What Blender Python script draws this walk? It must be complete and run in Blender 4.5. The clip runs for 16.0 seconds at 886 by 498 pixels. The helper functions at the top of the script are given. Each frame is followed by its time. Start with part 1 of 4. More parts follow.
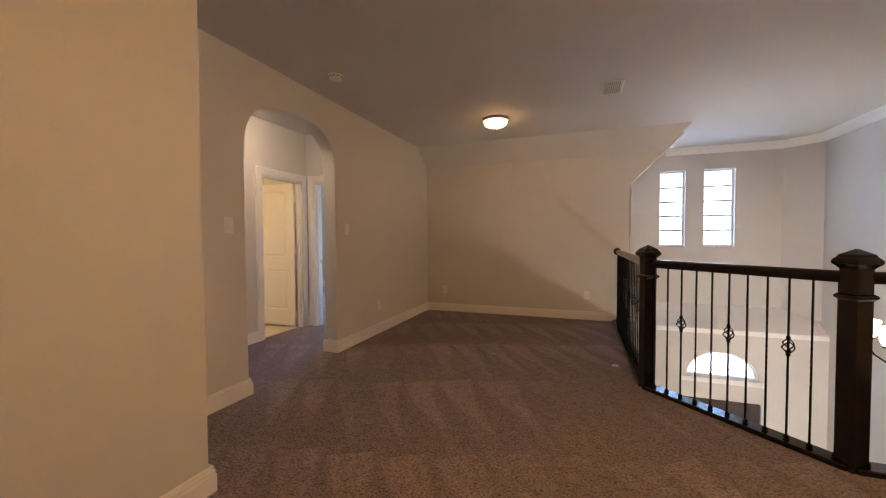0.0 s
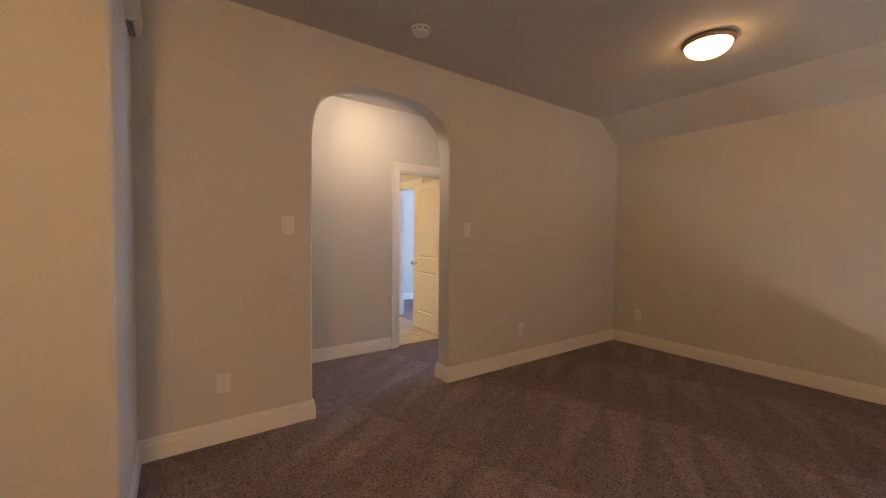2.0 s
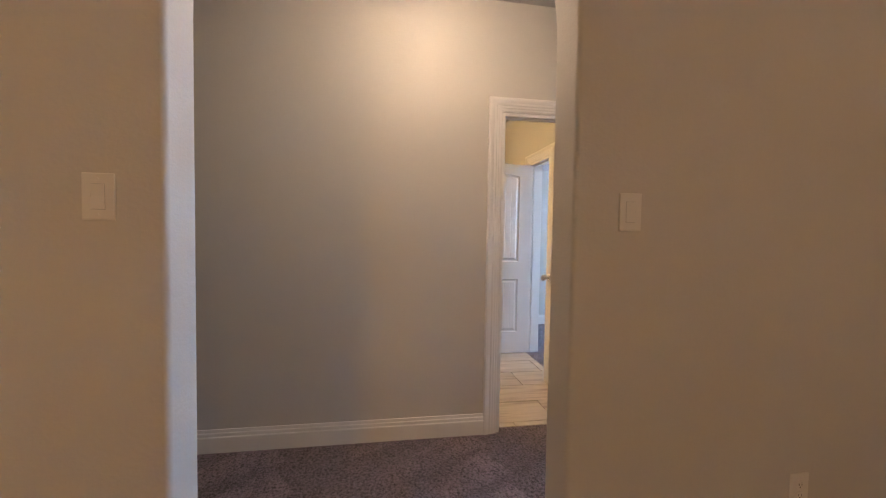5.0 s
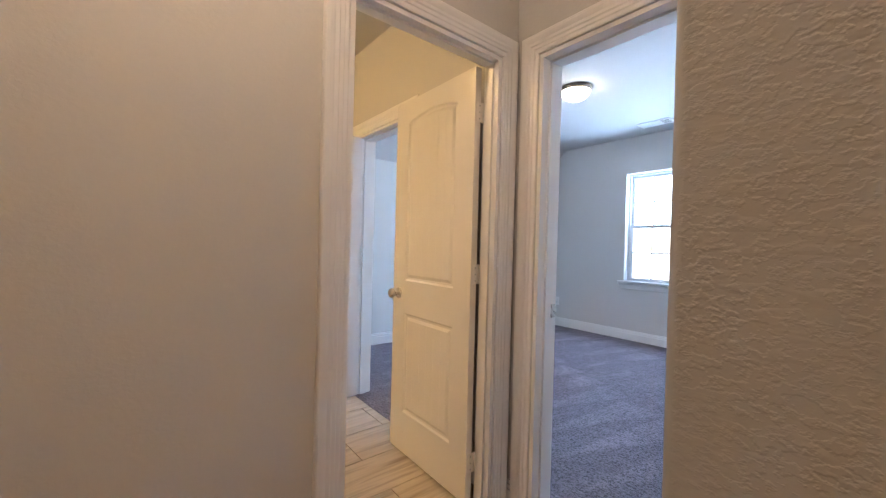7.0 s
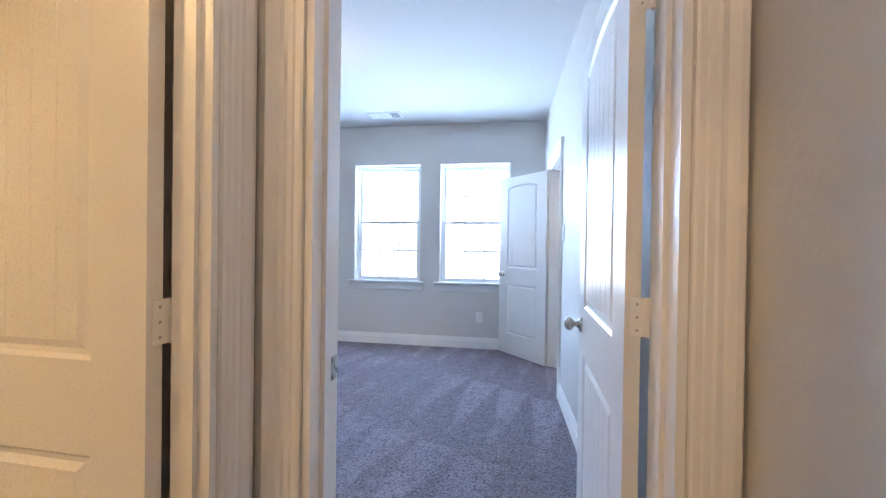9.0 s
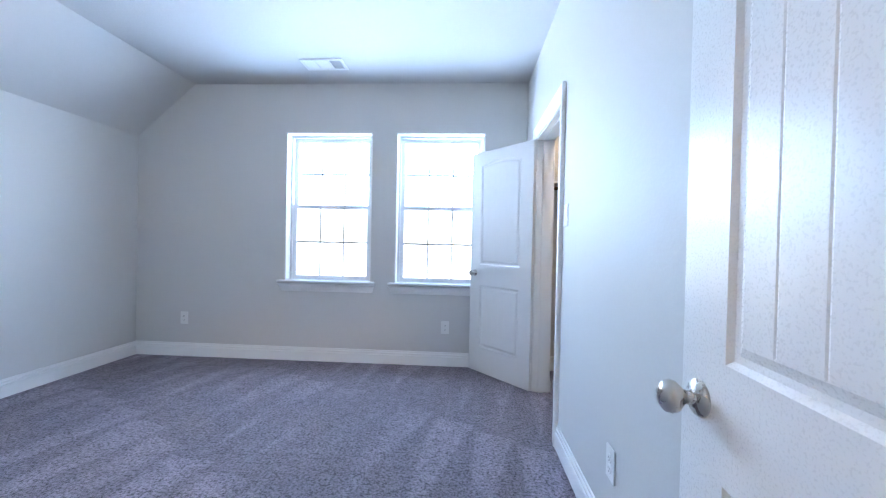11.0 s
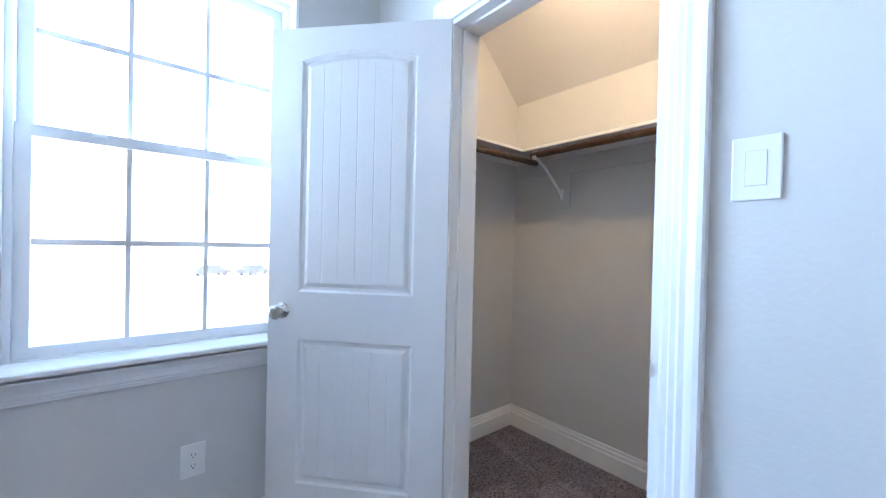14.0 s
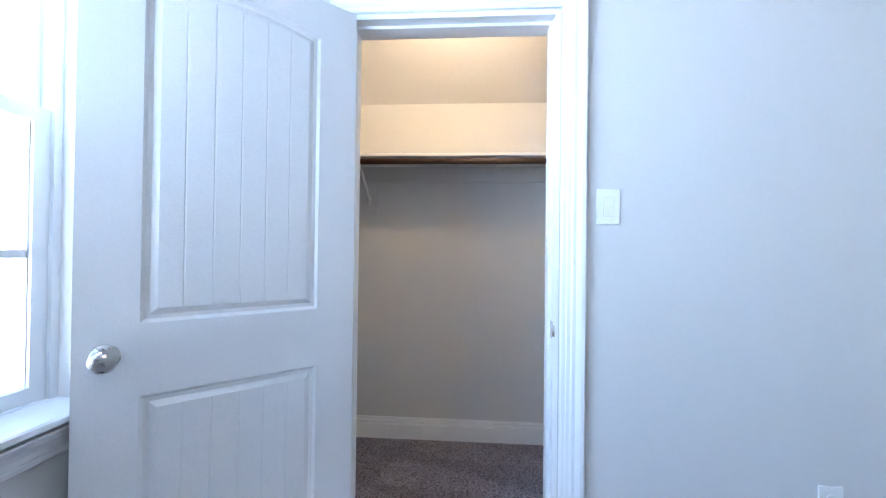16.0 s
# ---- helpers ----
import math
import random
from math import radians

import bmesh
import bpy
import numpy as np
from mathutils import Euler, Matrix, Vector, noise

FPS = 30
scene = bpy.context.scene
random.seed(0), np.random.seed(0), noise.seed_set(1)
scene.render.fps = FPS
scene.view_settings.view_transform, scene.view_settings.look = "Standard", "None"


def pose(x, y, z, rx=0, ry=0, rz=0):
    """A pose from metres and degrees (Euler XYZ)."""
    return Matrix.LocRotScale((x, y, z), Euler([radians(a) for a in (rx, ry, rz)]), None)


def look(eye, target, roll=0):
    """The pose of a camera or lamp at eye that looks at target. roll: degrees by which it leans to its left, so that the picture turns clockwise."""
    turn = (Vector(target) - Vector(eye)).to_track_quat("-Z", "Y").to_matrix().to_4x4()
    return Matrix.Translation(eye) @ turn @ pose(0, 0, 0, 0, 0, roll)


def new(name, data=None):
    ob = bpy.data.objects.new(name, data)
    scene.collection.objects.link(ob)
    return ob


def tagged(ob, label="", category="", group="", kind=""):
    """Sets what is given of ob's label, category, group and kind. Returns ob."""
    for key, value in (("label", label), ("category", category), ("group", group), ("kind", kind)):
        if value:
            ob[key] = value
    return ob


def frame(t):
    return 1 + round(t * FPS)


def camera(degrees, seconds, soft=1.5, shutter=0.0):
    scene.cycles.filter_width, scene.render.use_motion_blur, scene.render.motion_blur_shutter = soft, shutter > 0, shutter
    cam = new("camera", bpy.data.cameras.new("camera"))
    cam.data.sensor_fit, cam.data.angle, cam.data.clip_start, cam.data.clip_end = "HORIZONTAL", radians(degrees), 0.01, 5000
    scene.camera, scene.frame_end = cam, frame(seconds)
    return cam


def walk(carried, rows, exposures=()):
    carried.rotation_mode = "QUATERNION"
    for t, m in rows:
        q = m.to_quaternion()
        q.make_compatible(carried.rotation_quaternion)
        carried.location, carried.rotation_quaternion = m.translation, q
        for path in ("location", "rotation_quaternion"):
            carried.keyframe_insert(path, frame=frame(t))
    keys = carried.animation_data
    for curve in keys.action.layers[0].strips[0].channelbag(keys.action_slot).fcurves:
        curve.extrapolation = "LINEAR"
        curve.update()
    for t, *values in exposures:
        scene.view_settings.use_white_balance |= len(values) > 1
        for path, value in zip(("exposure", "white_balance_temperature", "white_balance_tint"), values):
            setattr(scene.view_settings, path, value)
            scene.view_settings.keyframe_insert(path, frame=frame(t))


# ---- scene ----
cam = camera(98.9, 16.0, 1.2)
PATH = [
    (0, (2.521, 0.728, 1.269), (1.84, 2.607, 1.207), -0.3),
    (0.5, (2.65, 1.119, 1.267), (1.708, 2.883, 1.21), -0.2),
    (1, (2.726, 1.507, 1.263), (1.536, 3.114, 1.207), -0.2),
    (1.5, (2.756, 1.899, 1.278), (1.323, 3.293, 1.219), 0.2),
    (2, (2.711, 2.274, 1.307), (1.076, 3.423, 1.239), 0.6),
    (2.5, (2.614, 2.629, 1.331), (0.826, 3.523, 1.262), 0.8),
    (3, (2.49, 2.979, 1.347), (0.595, 3.614, 1.267), 0.6),
    (3.5, (2.268, 3.291, 1.331), (0.307, 3.679, 1.253), 0.3),
    (3.7, (2.153, 3.365, 1.335), (0.179, 3.677, 1.245), 0.8),
    (5.8, (0.546, 3.698, 1.261), (-1.423, 4.041, 1.208), 1.0),
    (6, (0.429, 3.707, 1.283), (-1.51, 4.19, 1.215), 1.1),
    (6.5, (0.197, 3.747, 1.257), (-1.602, 4.62, 1.205), 1.2),
    (7, (-0.015, 3.845, 1.21), (-1.571, 5.101, 1.192), 1.5),
    (7.5, (-0.228, 3.932, 1.216), (-1.455, 5.512, 1.198), 1.5),
    (8, (-0.417, 4.054, 1.208), (-1.281, 5.858, 1.203), 1.2),
    (8.5, (-0.548, 4.209, 1.219), (-1.089, 6.134, 1.211), 1.1),
    (9, (-0.621, 4.417, 1.237), (-0.931, 6.393, 1.223), 0.8),
    (11.3, (-0.712, 5.545, 1.165), (-0.79, 7.543, 1.142), 1.2),
    (11.5, (-0.72, 5.672, 1.155), (-0.757, 7.671, 1.138), 1.2),
    (12, (-0.784, 6.003, 1.146), (-0.693, 8.0, 1.136), 1.3),
    (12.5, (-0.889, 6.341, 1.168), (-0.629, 8.324, 1.156), 1.4),
    (13, (-0.981, 6.699, 1.172), (-0.45, 8.628, 1.181), 1.4),
    (13.5, (-1.047, 7.046, 1.207), (-0.157, 8.836, 1.194), 1.3),
    (14, (-1.084, 7.367, 1.196), (0.192, 8.907, 1.179), 1.3),
    (14.5, (-1.11, 7.643, 1.162), (0.481, 8.854, 1.161), 1.2),
    (15, (-1.146, 7.865, 1.164), (0.666, 8.71, 1.175), 1.0),
    (15.5, (-1.233, 7.939, 1.206), (0.695, 8.473, 1.195), 0.6),
    (16, (-1.494, 8.036, 1.197), (0.502, 8.166, 1.212), 0.7),
]
walk(cam, [(t, look(*p)) for t, *p in PATH], [(0.0, 2.93, 5900, 10), (3.5, 2.92, 5900, 10), (6.0, 2.83, 5900, 10), (8.5, 2.98, 5900, 10), (11.3, 2.92, 5900, 10), (16.0, 2.88, 5900, 10)])

# ---- strengths and base colours ----
BED_SKY, FOYER_SKY, STAIR_FILL = 6.1, 0.6, 6.8
LOFT_BOWL, LANDING_BOWL, BED_BOWL, HALL_BOWL, BATH_BOWL, CLOSET_BOWL, CHANDELIER = 2.8, 36.0, 5.4, 9.0, 22.0, 11.0, 1.2
WALL_C, CEIL_C = (0.645, 0.63, 0.603), (0.62, 0.605, 0.585)
CARPET_TONES = (0.060, 0.043, 0.048), (0.350, 0.267, 0.305)
BED_CARPET_TONES = (0.070, 0.061, 0.071), (0.390, 0.338, 0.405)

# ---- world, sun, window light ----
world = bpy.data.worlds.new("world")
scene.world = world
world.use_nodes = True
wn = world.node_tree
sky = wn.nodes.new("ShaderNodeTexSky")
sky.sky_type = "NISHITA"
sky.sun_disc = False
sky.sun_elevation, sky.sun_rotation = radians(48), radians(200)
wn.nodes["Background"].inputs["Strength"].default_value = 0.15
wn.links.new(sky.outputs["Color"], wn.nodes["Background"].inputs["Color"])

sun = new("sun", bpy.data.lights.new("sun", "SUN"))
sun.data.energy, sun.data.angle, sun.data.color = 5.0, radians(0.5), (1.0, 0.97, 0.93)
sun.matrix_world = look((-8, -25, 30), (0, 0, 0))

DAY = (0.48, 0.69, 1.0)
WARM = (1.0, 0.60, 0.23)


def sky_lamp(name, m, w, h, power):
    """The sky's light in a window's opening, facing along the pose's -z."""
    ob = new(name, bpy.data.lights.new(name, "AREA"))
    ob.data.shape, ob.data.size, ob.data.size_y = "RECTANGLE", w, h
    ob.data.energy, ob.data.color = power, DAY
    ob.matrix_world = m
    return ob


# upper sashes of the bedroom windows, and the foyer's windows; pose -90 faces -y
sky_lamp("sky_light", pose(-2.067, 9.235, 1.915, -90, 0, 0), 0.86, 0.76, BED_SKY)
sky_lamp("sky_light", pose(-0.966, 9.235, 1.915, -90, 0, 0), 0.86, 0.76, BED_SKY)
sky_lamp("sky_light", pose(3.98, 8.33, 1.74, -90, 0, 0), 0.42, 1.24, FOYER_SKY)
sky_lamp("sky_light", pose(4.65, 8.33, 1.74, -90, 0, 0), 0.42, 1.24, FOYER_SKY)
# unseen window lamp added under the landing; its light climbs through the railing onto the loft's end wall
sky_lamp("sky_light", pose(5.55, 3.24, -1.35, 90, 0, 0), 0.20, 0.20, STAIR_FILL).data.color = (1.0, 0.80, 0.60)

# ---- materials ----


class Mat:
    """A principled material with its node helpers."""

    def __init__(self, name, rough=0.5, metal=0.0):
        self.m = bpy.data.materials.new(name)
        self.m.use_nodes = True
        self.t = self.m.node_tree
        self.b = self.t.nodes["Principled BSDF"]
        self.b.inputs["Roughness"].default_value = rough
        self.b.inputs["Metallic"].default_value = metal
        self.co = self.t.nodes.new("ShaderNodeTexCoord").outputs["Object"]

    def node(self, kind, **links):
        n = self.t.nodes.new(kind)
        for k, v in links.items():
            self.put(n, k, v)
        return n

    def put(self, n, k, v):
        sock = n.inputs[k.replace("_", " ")]
        if isinstance(v, bpy.types.NodeSocket):
            self.t.links.new(v, sock)
        else:
            sock.default_value = v

    def noise(self, scale, detail=3.0, rough=0.5, stretch=None):
        co = self.co
        if stretch:
            co = self.node("ShaderNodeMapping", Vector=co, Scale=stretch).outputs[0]
        return self.node("ShaderNodeTexNoise", Vector=co, Scale=scale, Detail=detail, Roughness=rough).outputs["Fac"]

    def ramp(self, fac, *stops):
        n = self.node("ShaderNodeValToRGB", Fac=fac)
        e = n.color_ramp.elements
        while len(e) < len(stops):
            e.new(0.5)
        for el, (p, c) in zip(e, stops):
            el.position = p
            el.color = (*c, 1) if isinstance(c, tuple) else (c, c, c, 1)
        return n.outputs[0]

    def mix(self, fac, a, b, kind="MIX"):
        n = self.node("ShaderNodeMix")
        n.data_type, n.blend_type = "RGBA", kind
        for i, v in ((0, fac), (6, a), (7, b)):
            if isinstance(v, bpy.types.NodeSocket):
                self.t.links.new(v, n.inputs[i])
            else:
                n.inputs[i].default_value = (*v, 1) if isinstance(v, tuple) else v
        return n.outputs[2]

    def math(self, op, a, b=0.0):
        n = self.node("ShaderNodeMath")
        n.operation = op
        for i, v in ((0, a), (1, b)):
            if isinstance(v, bpy.types.NodeSocket):
                self.t.links.new(v, n.inputs[i])
            else:
                n.inputs[i].default_value = v
        return n.outputs[0]

    def color(self, c):
        self.put(self.b, "Base Color", c if isinstance(c, bpy.types.NodeSocket) else (*c, 1))
        return self

    def rough(self, fac, lo, hi):
        n = self.node("ShaderNodeMapRange", Value=fac, To_Min=lo, To_Max=hi)
        self.put(self.b, "Roughness", n.outputs[0])
        return self

    def bump(self, height, strength, distance):
        n = self.node("ShaderNodeBump", Height=height, Strength=strength, Distance=distance)
        self.put(self.b, "Normal", n.outputs[0])
        return self


def scaled(c, k):
    return tuple(min(1.0, v * k) for v in c)


def paint(name, c, rough, texture, grain=1.0):
    """Wall paint over a sprayed, knocked-down texture: flattened islands with soft edges, and a fine roller stipple."""
    m = Mat(name, rough)
    fine = m.noise(210, 2)
    m.color(m.mix(m.noise(90, 4, 0.7), scaled(c, 0.965), scaled(c, 1.03)))
    isles = m.ramp(m.noise(58 * grain, 3, 0.5, (1.0, 1.0, 1.35)), (0.46, 0.0), (0.58, 1.0))
    drag = m.ramp(m.noise(26 * grain, 2, 0.5, (0.7, 0.7, 1.5)), (0.50, 0.0), (0.66, 1.0))
    m.bump(m.math("ADD", m.math("ADD", isles, m.math("MULTIPLY", drag, 0.8)), m.math("MULTIPLY", fine, 0.3)), texture, 0.0026)
    m.rough(fine, rough - 0.05, rough + 0.07)
    return m.m


def gloss_paint(name, c, rough):
    """Sprayed enamel: a very fine stipple and faint drag marks."""
    m = Mat(name, rough)
    fine = m.noise(240, 3, 0.6)
    m.color(m.mix(fine, scaled(c, 0.988), scaled(c, 1.01)))
    m.bump(m.math("ADD", fine, m.noise(55, 2, 0.5, (1.0, 1.0, 0.3))), 0.01, 0.0005)
    m.rough(fine, rough - 0.04, rough + 0.04)
    return m.m


def carpet_mat(name, turn, marks, dark, light):
    """Cut pile: clumped tufts, mixed yarn tones, uneven brushed strokes left by a vacuum along the given turn."""
    m = Mat(name, 0.95)
    tuft = m.node("ShaderNodeTexVoronoi", Vector=m.co, Scale=66.0).outputs["Distance"]
    fleck = m.noise(68, 4, 0.8)
    clump = m.noise(17, 3, 0.6)
    flat = m.node("ShaderNodeMapping", Vector=m.co, Scale=(1, 1, 0.0), Rotation=(0, 0, radians(turn))).outputs[0]
    warp = m.node("ShaderNodeTexNoise", Vector=flat, Scale=0.7, Detail=1.0).outputs["Color"]
    bent = m.mix(0.28, flat, warp, "ADD")
    long = m.node("ShaderNodeMapping", Vector=bent, Scale=(5.2, 0.75, 0.0)).outputs[0]
    lane = m.node("ShaderNodeTexNoise", Vector=long, Scale=1.0, Detail=2.0, Roughness=0.45).outputs["Fac"]
    lanes = m.ramp(lane, (0.47, 0.0), (0.55, 1.0))
    axes = m.node("ShaderNodeSeparateXYZ", Vector=bent).outputs
    across = m.math("MULTIPLY", axes[0], 3.3)
    along = m.math("ADD", m.math("MULTIPLY", axes[1], 0.85), m.math("MULTIPLY", m.math("FLOOR", across), 0.07))
    peak = m.math("MULTIPLY", m.math("ABSOLUTE", m.math("SUBTRACT", m.math("FRACT", across), 0.5)), 2.0)
    wedge = m.ramp(m.math("SUBTRACT", m.math("FRACT", along), peak), (0.0, 0.0), (0.22, 1.0))
    strokes = m.math("MULTIPLY", m.mix(0.78, lanes, wedge), m.ramp(m.noise(0.9, 3, 0.6), (0.38, 0.08), (0.58, 1.0)))
    yarn = m.math("ADD", m.math("MULTIPLY", fleck, 0.8), m.math("MULTIPLY", clump, 0.2))
    base = m.ramp(yarn, (0.40, dark), (0.49, tuple(0.45 * a + 0.55 * b for a, b in zip(dark, light))), (0.60, light))
    lifted = m.mix(1.0, base, (1.95, 1.92, 1.95), "MULTIPLY")
    m.color(m.mix(m.math("MULTIPLY", strokes, marks), base, lifted))
    pile = m.math("ADD", m.math("MULTIPLY", tuft, -0.9), m.math("MULTIPLY", fleck, 2.2))
    m.bump(pile, 1.0, 0.013)
    m.b.inputs["Sheen Weight"].default_value = 0.2
    m.b.inputs["Sheen Roughness"].default_value = 0.6
    m.b.inputs["Specular IOR Level"].default_value = 0.1
    return m.m


def metal_mat(name, c, rough):
    m = Mat(name, rough, 1.0)
    m.color(c)
    m.rough(m.noise(40, 4, 0.6), rough - 0.06, rough + 0.1)
    m.bump(m.noise(300, 2), 0.03, 0.0004)
    return m.m


def black_wood_mat():
    m = Mat("black_stained_wood", 0.25)
    grain = m.noise(18, 5, 0.6, (1, 1, 0.1))
    m.color(m.mix(grain, (0.004, 0.0036, 0.0045), (0.010, 0.008, 0.008)))
    m.bump(grain, 0.08, 0.001)
    m.rough(m.noise(9, 3), 0.12, 0.26)
    return m.m


def rod_wood_mat():
    m = Mat("dark_stained_dowel", 0.4)
    grain = m.noise(30, 6, 0.65, (1, 0.12, 1))
    m.color(m.ramp(grain, (0.3, (0.035, 0.016, 0.008)), (0.7, (0.13, 0.065, 0.03))))
    m.bump(grain, 0.1, 0.001)
    return m.m


def tile_mat():
    """Striated porcelain, its veins along each tile's length."""
    m = Mat("striated_tile", 0.32)
    rnd = m.node("ShaderNodeObjectInfo").outputs["Random"]
    off = m.node("ShaderNodeCombineXYZ", X=m.math("MULTIPLY", rnd, 37.0), Y=m.math("MULTIPLY", rnd, 91.0)).outputs[0]
    add = m.node("ShaderNodeVectorMath")
    m.t.links.new(m.co, add.inputs[0])
    m.t.links.new(off, add.inputs[1])
    m.co = add.outputs[0]
    vein = m.noise(4.2, 5, 0.58, (3.4, 0.22, 1))
    col = m.ramp(vein, (0.34, (0.27, 0.21, 0.155)), (0.45, (0.46, 0.39, 0.305)), (0.56, (0.58, 0.51, 0.42)), (0.68, (0.36, 0.295, 0.23)))
    m.color(col)
    m.rough(vein, 0.25, 0.42)
    m.bump(vein, 0.05, 0.001)
    return m.m


def glow_mat(name, c, strength):
    m = Mat(name, 0.4)
    m.color((0.9, 0.88, 0.82))
    m.b.inputs["Emission Color"].default_value = (*c, 1)
    m.b.inputs["Emission Strength"].default_value = strength
    return m.m


def glass_mat():
    m = Mat("window_glass", 0.0)
    m.color((1, 1, 1))
    m.b.inputs["Transmission Weight"].default_value = 1.0
    m.b.inputs["IOR"].default_value = 1.02
    return m.m


def plain_mat(name, c, rough, grain=20, bump=0.1):
    m = Mat(name, rough)
    n = m.noise(grain, 5, 0.6)
    m.color(m.mix(n, scaled(c, 0.8), scaled(c, 1.15)))
    m.bump(n, bump, 0.004)
    return m.m


WALL = paint("greige_wall_paint", WALL_C, 0.62, 0.075)
ARCHWALL = paint("greige_arch_paint", WALL_C, 0.62, 0.09)
REVEAL = paint("greige_trowelled_reveal", WALL_C, 0.62, 0.15, 1.7)
CEIL = paint("flat_ceiling_paint", CEIL_C, 0.85, 0.12)
TRIM = gloss_paint("white_enamel", (0.86, 0.85, 0.83), 0.34)
DOORP = gloss_paint("white_door_enamel", (0.80, 0.79, 0.77), 0.28)
PLASTIC = gloss_paint("white_plastic", (0.82, 0.81, 0.78), 0.3)
VINYL = gloss_paint("white_vinyl", (0.82, 0.83, 0.84), 0.35)
# dark grey carries the shade of bars seen against bright panes
BACKLIT_BAR = gloss_paint("backlit_grid_bar", (0.16, 0.17, 0.19), 0.4)
CARPET = carpet_mat("carpet_pile", -32, 0.62, *CARPET_TONES)
BED_CARPET = carpet_mat("bedroom_carpet_pile", 12, 0.55, *BED_CARPET_TONES)
NICKEL = metal_mat("satin_nickel", (0.56, 0.53, 0.49), 0.26)
BRONZE = metal_mat("brushed_bronze_ring", (0.34, 0.27, 0.21), 0.35)
IRON = metal_mat("black_iron", (0.012, 0.012, 0.013), 0.42)
BLACKWOOD = black_wood_mat()
DOWEL = rod_wood_mat()
TILE = tile_mat()
GROUT = plain_mat("tan_grout", (0.42, 0.36, 0.29), 0.9, 60)
GAPGREY = plain_mat("grey_shadow_gap", (0.45, 0.45, 0.45), 0.6)
GLASS = glass_mat()
SLOT = plain_mat("dark_slot", (0.03, 0.03, 0.03), 0.7)
DUCT = plain_mat("grey_duct", (0.22, 0.22, 0.23), 0.6)
FRONTDOOR = plain_mat("dark_walnut_door", (0.045, 0.028, 0.02), 0.35, 8)
CONCRETE = plain_mat("pale_concrete_ground", (0.70, 0.69, 0.67), 0.9, 0.4)
ROOFING = plain_mat("grey_shingle_roof", (0.16, 0.15, 0.14), 0.9, 6)
LEAF = plain_mat("tree_leaves", (0.06, 0.10, 0.04), 0.7, 9)
BARK = plain_mat("tree_bark", (0.12, 0.09, 0.07), 0.9, 12)
CARPAINT = plain_mat("dark_car_paint", (0.05, 0.053, 0.06), 0.45, 2, 0.0)
TYRE = plain_mat("black_rubber", (0.035, 0.035, 0.035), 0.8)
BULB_LOFT = glow_mat("lit_frosted_bowl", (1.0, 0.50, 0.16), LOFT_BOWL)
BULB_LANDING = glow_mat("lit_frosted_bowl_landing", (1.0, 0.505, 0.15), LANDING_BOWL)
BULB_BED = glow_mat("lit_frosted_bowl_cool", (1.0, 0.88, 0.70), BED_BOWL)
BULB_HALL = glow_mat("lit_frosted_bowl_hall", (1.0, 0.68, 0.42), HALL_BOWL)
BULB_BATH = glow_mat("lit_frosted_bowl_bath", WARM, BATH_BOWL)
BULB_CLOSET = glow_mat("lit_frosted_bowl_closet", (1.0, 0.73, 0.45), CLOSET_BOWL)
SHADE = glow_mat("lit_alabaster_shade", (1.0, 0.63, 0.34), CHANDELIER)

# ---- mesh helpers ----


def link(name, bm, material, parent=None, label="", smooth=False):
    bmesh.ops.recalc_face_normals(bm, faces=bm.faces)
    me = bpy.data.meshes.new(name)
    if smooth:
        for f in bm.faces:
            f.smooth = True
    bm.to_mesh(me)
    bm.free()
    me.materials.append(material)
    ob = new(name, me)
    if parent:
        ob.parent = parent
    if label:
        ob["label"] = label
    return ob


def part(name, bm, material, parent, label="", smooth=False):
    return link(name, bm, material, parent, label, smooth)


def root(name, m, label, category, group="", kind=""):
    ob = new(name)
    ob.empty_display_size = 0.1
    ob.matrix_world = m
    return tagged(ob, label, category, group, kind)


def structure(name, bm, material, label, category="", smooth=False):
    return tagged(link(name, bm, material, smooth=smooth), label, category, kind="structure")


def box(bm, x0, x1, y0, y1, z0, z1):
    v = [bm.verts.new((x, y, z)) for x in (x0, x1) for y in (y0, y1) for z in (z0, z1)]
    for q in ((0, 1, 3, 2), (4, 6, 7, 5), (0, 4, 5, 1), (2, 3, 7, 6), (0, 2, 6, 4), (1, 5, 7, 3)):
        bm.faces.new([v[i] for i in q])
    return v


def bevelled(bm, width, segments=2):
    edges = [e for e in bm.edges if len(e.link_faces) == 2 and e.calc_face_angle(0) > 0.6]
    bmesh.ops.bevel(bm, geom=edges, offset=width, segments=segments, affect="EDGES", profile=0.5, clamp_overlap=True)
    return bm


def rounded_box(x0, x1, y0, y1, z0, z1, r=0.004, segments=2):
    bm = bmesh.new()
    box(bm, x0, x1, y0, y1, z0, z1)
    bmesh.ops.recalc_face_normals(bm, faces=bm.faces)
    return bevelled(bm, r, segments)


def prism(bm, poly, d0, d1, place):
    """Extrudes a flat polygon from depth d0 to d1; place(u, v, d) gives the point."""
    a = [bm.verts.new(place(u, v, d0)) for u, v in poly]
    b = [bm.verts.new(place(u, v, d1)) for u, v in poly]
    bm.faces.new(a)
    bm.faces.new(b[::-1])
    n = len(poly)
    for i in range(n):
        bm.faces.new((a[i], a[(i + 1) % n], b[(i + 1) % n], b[i]))


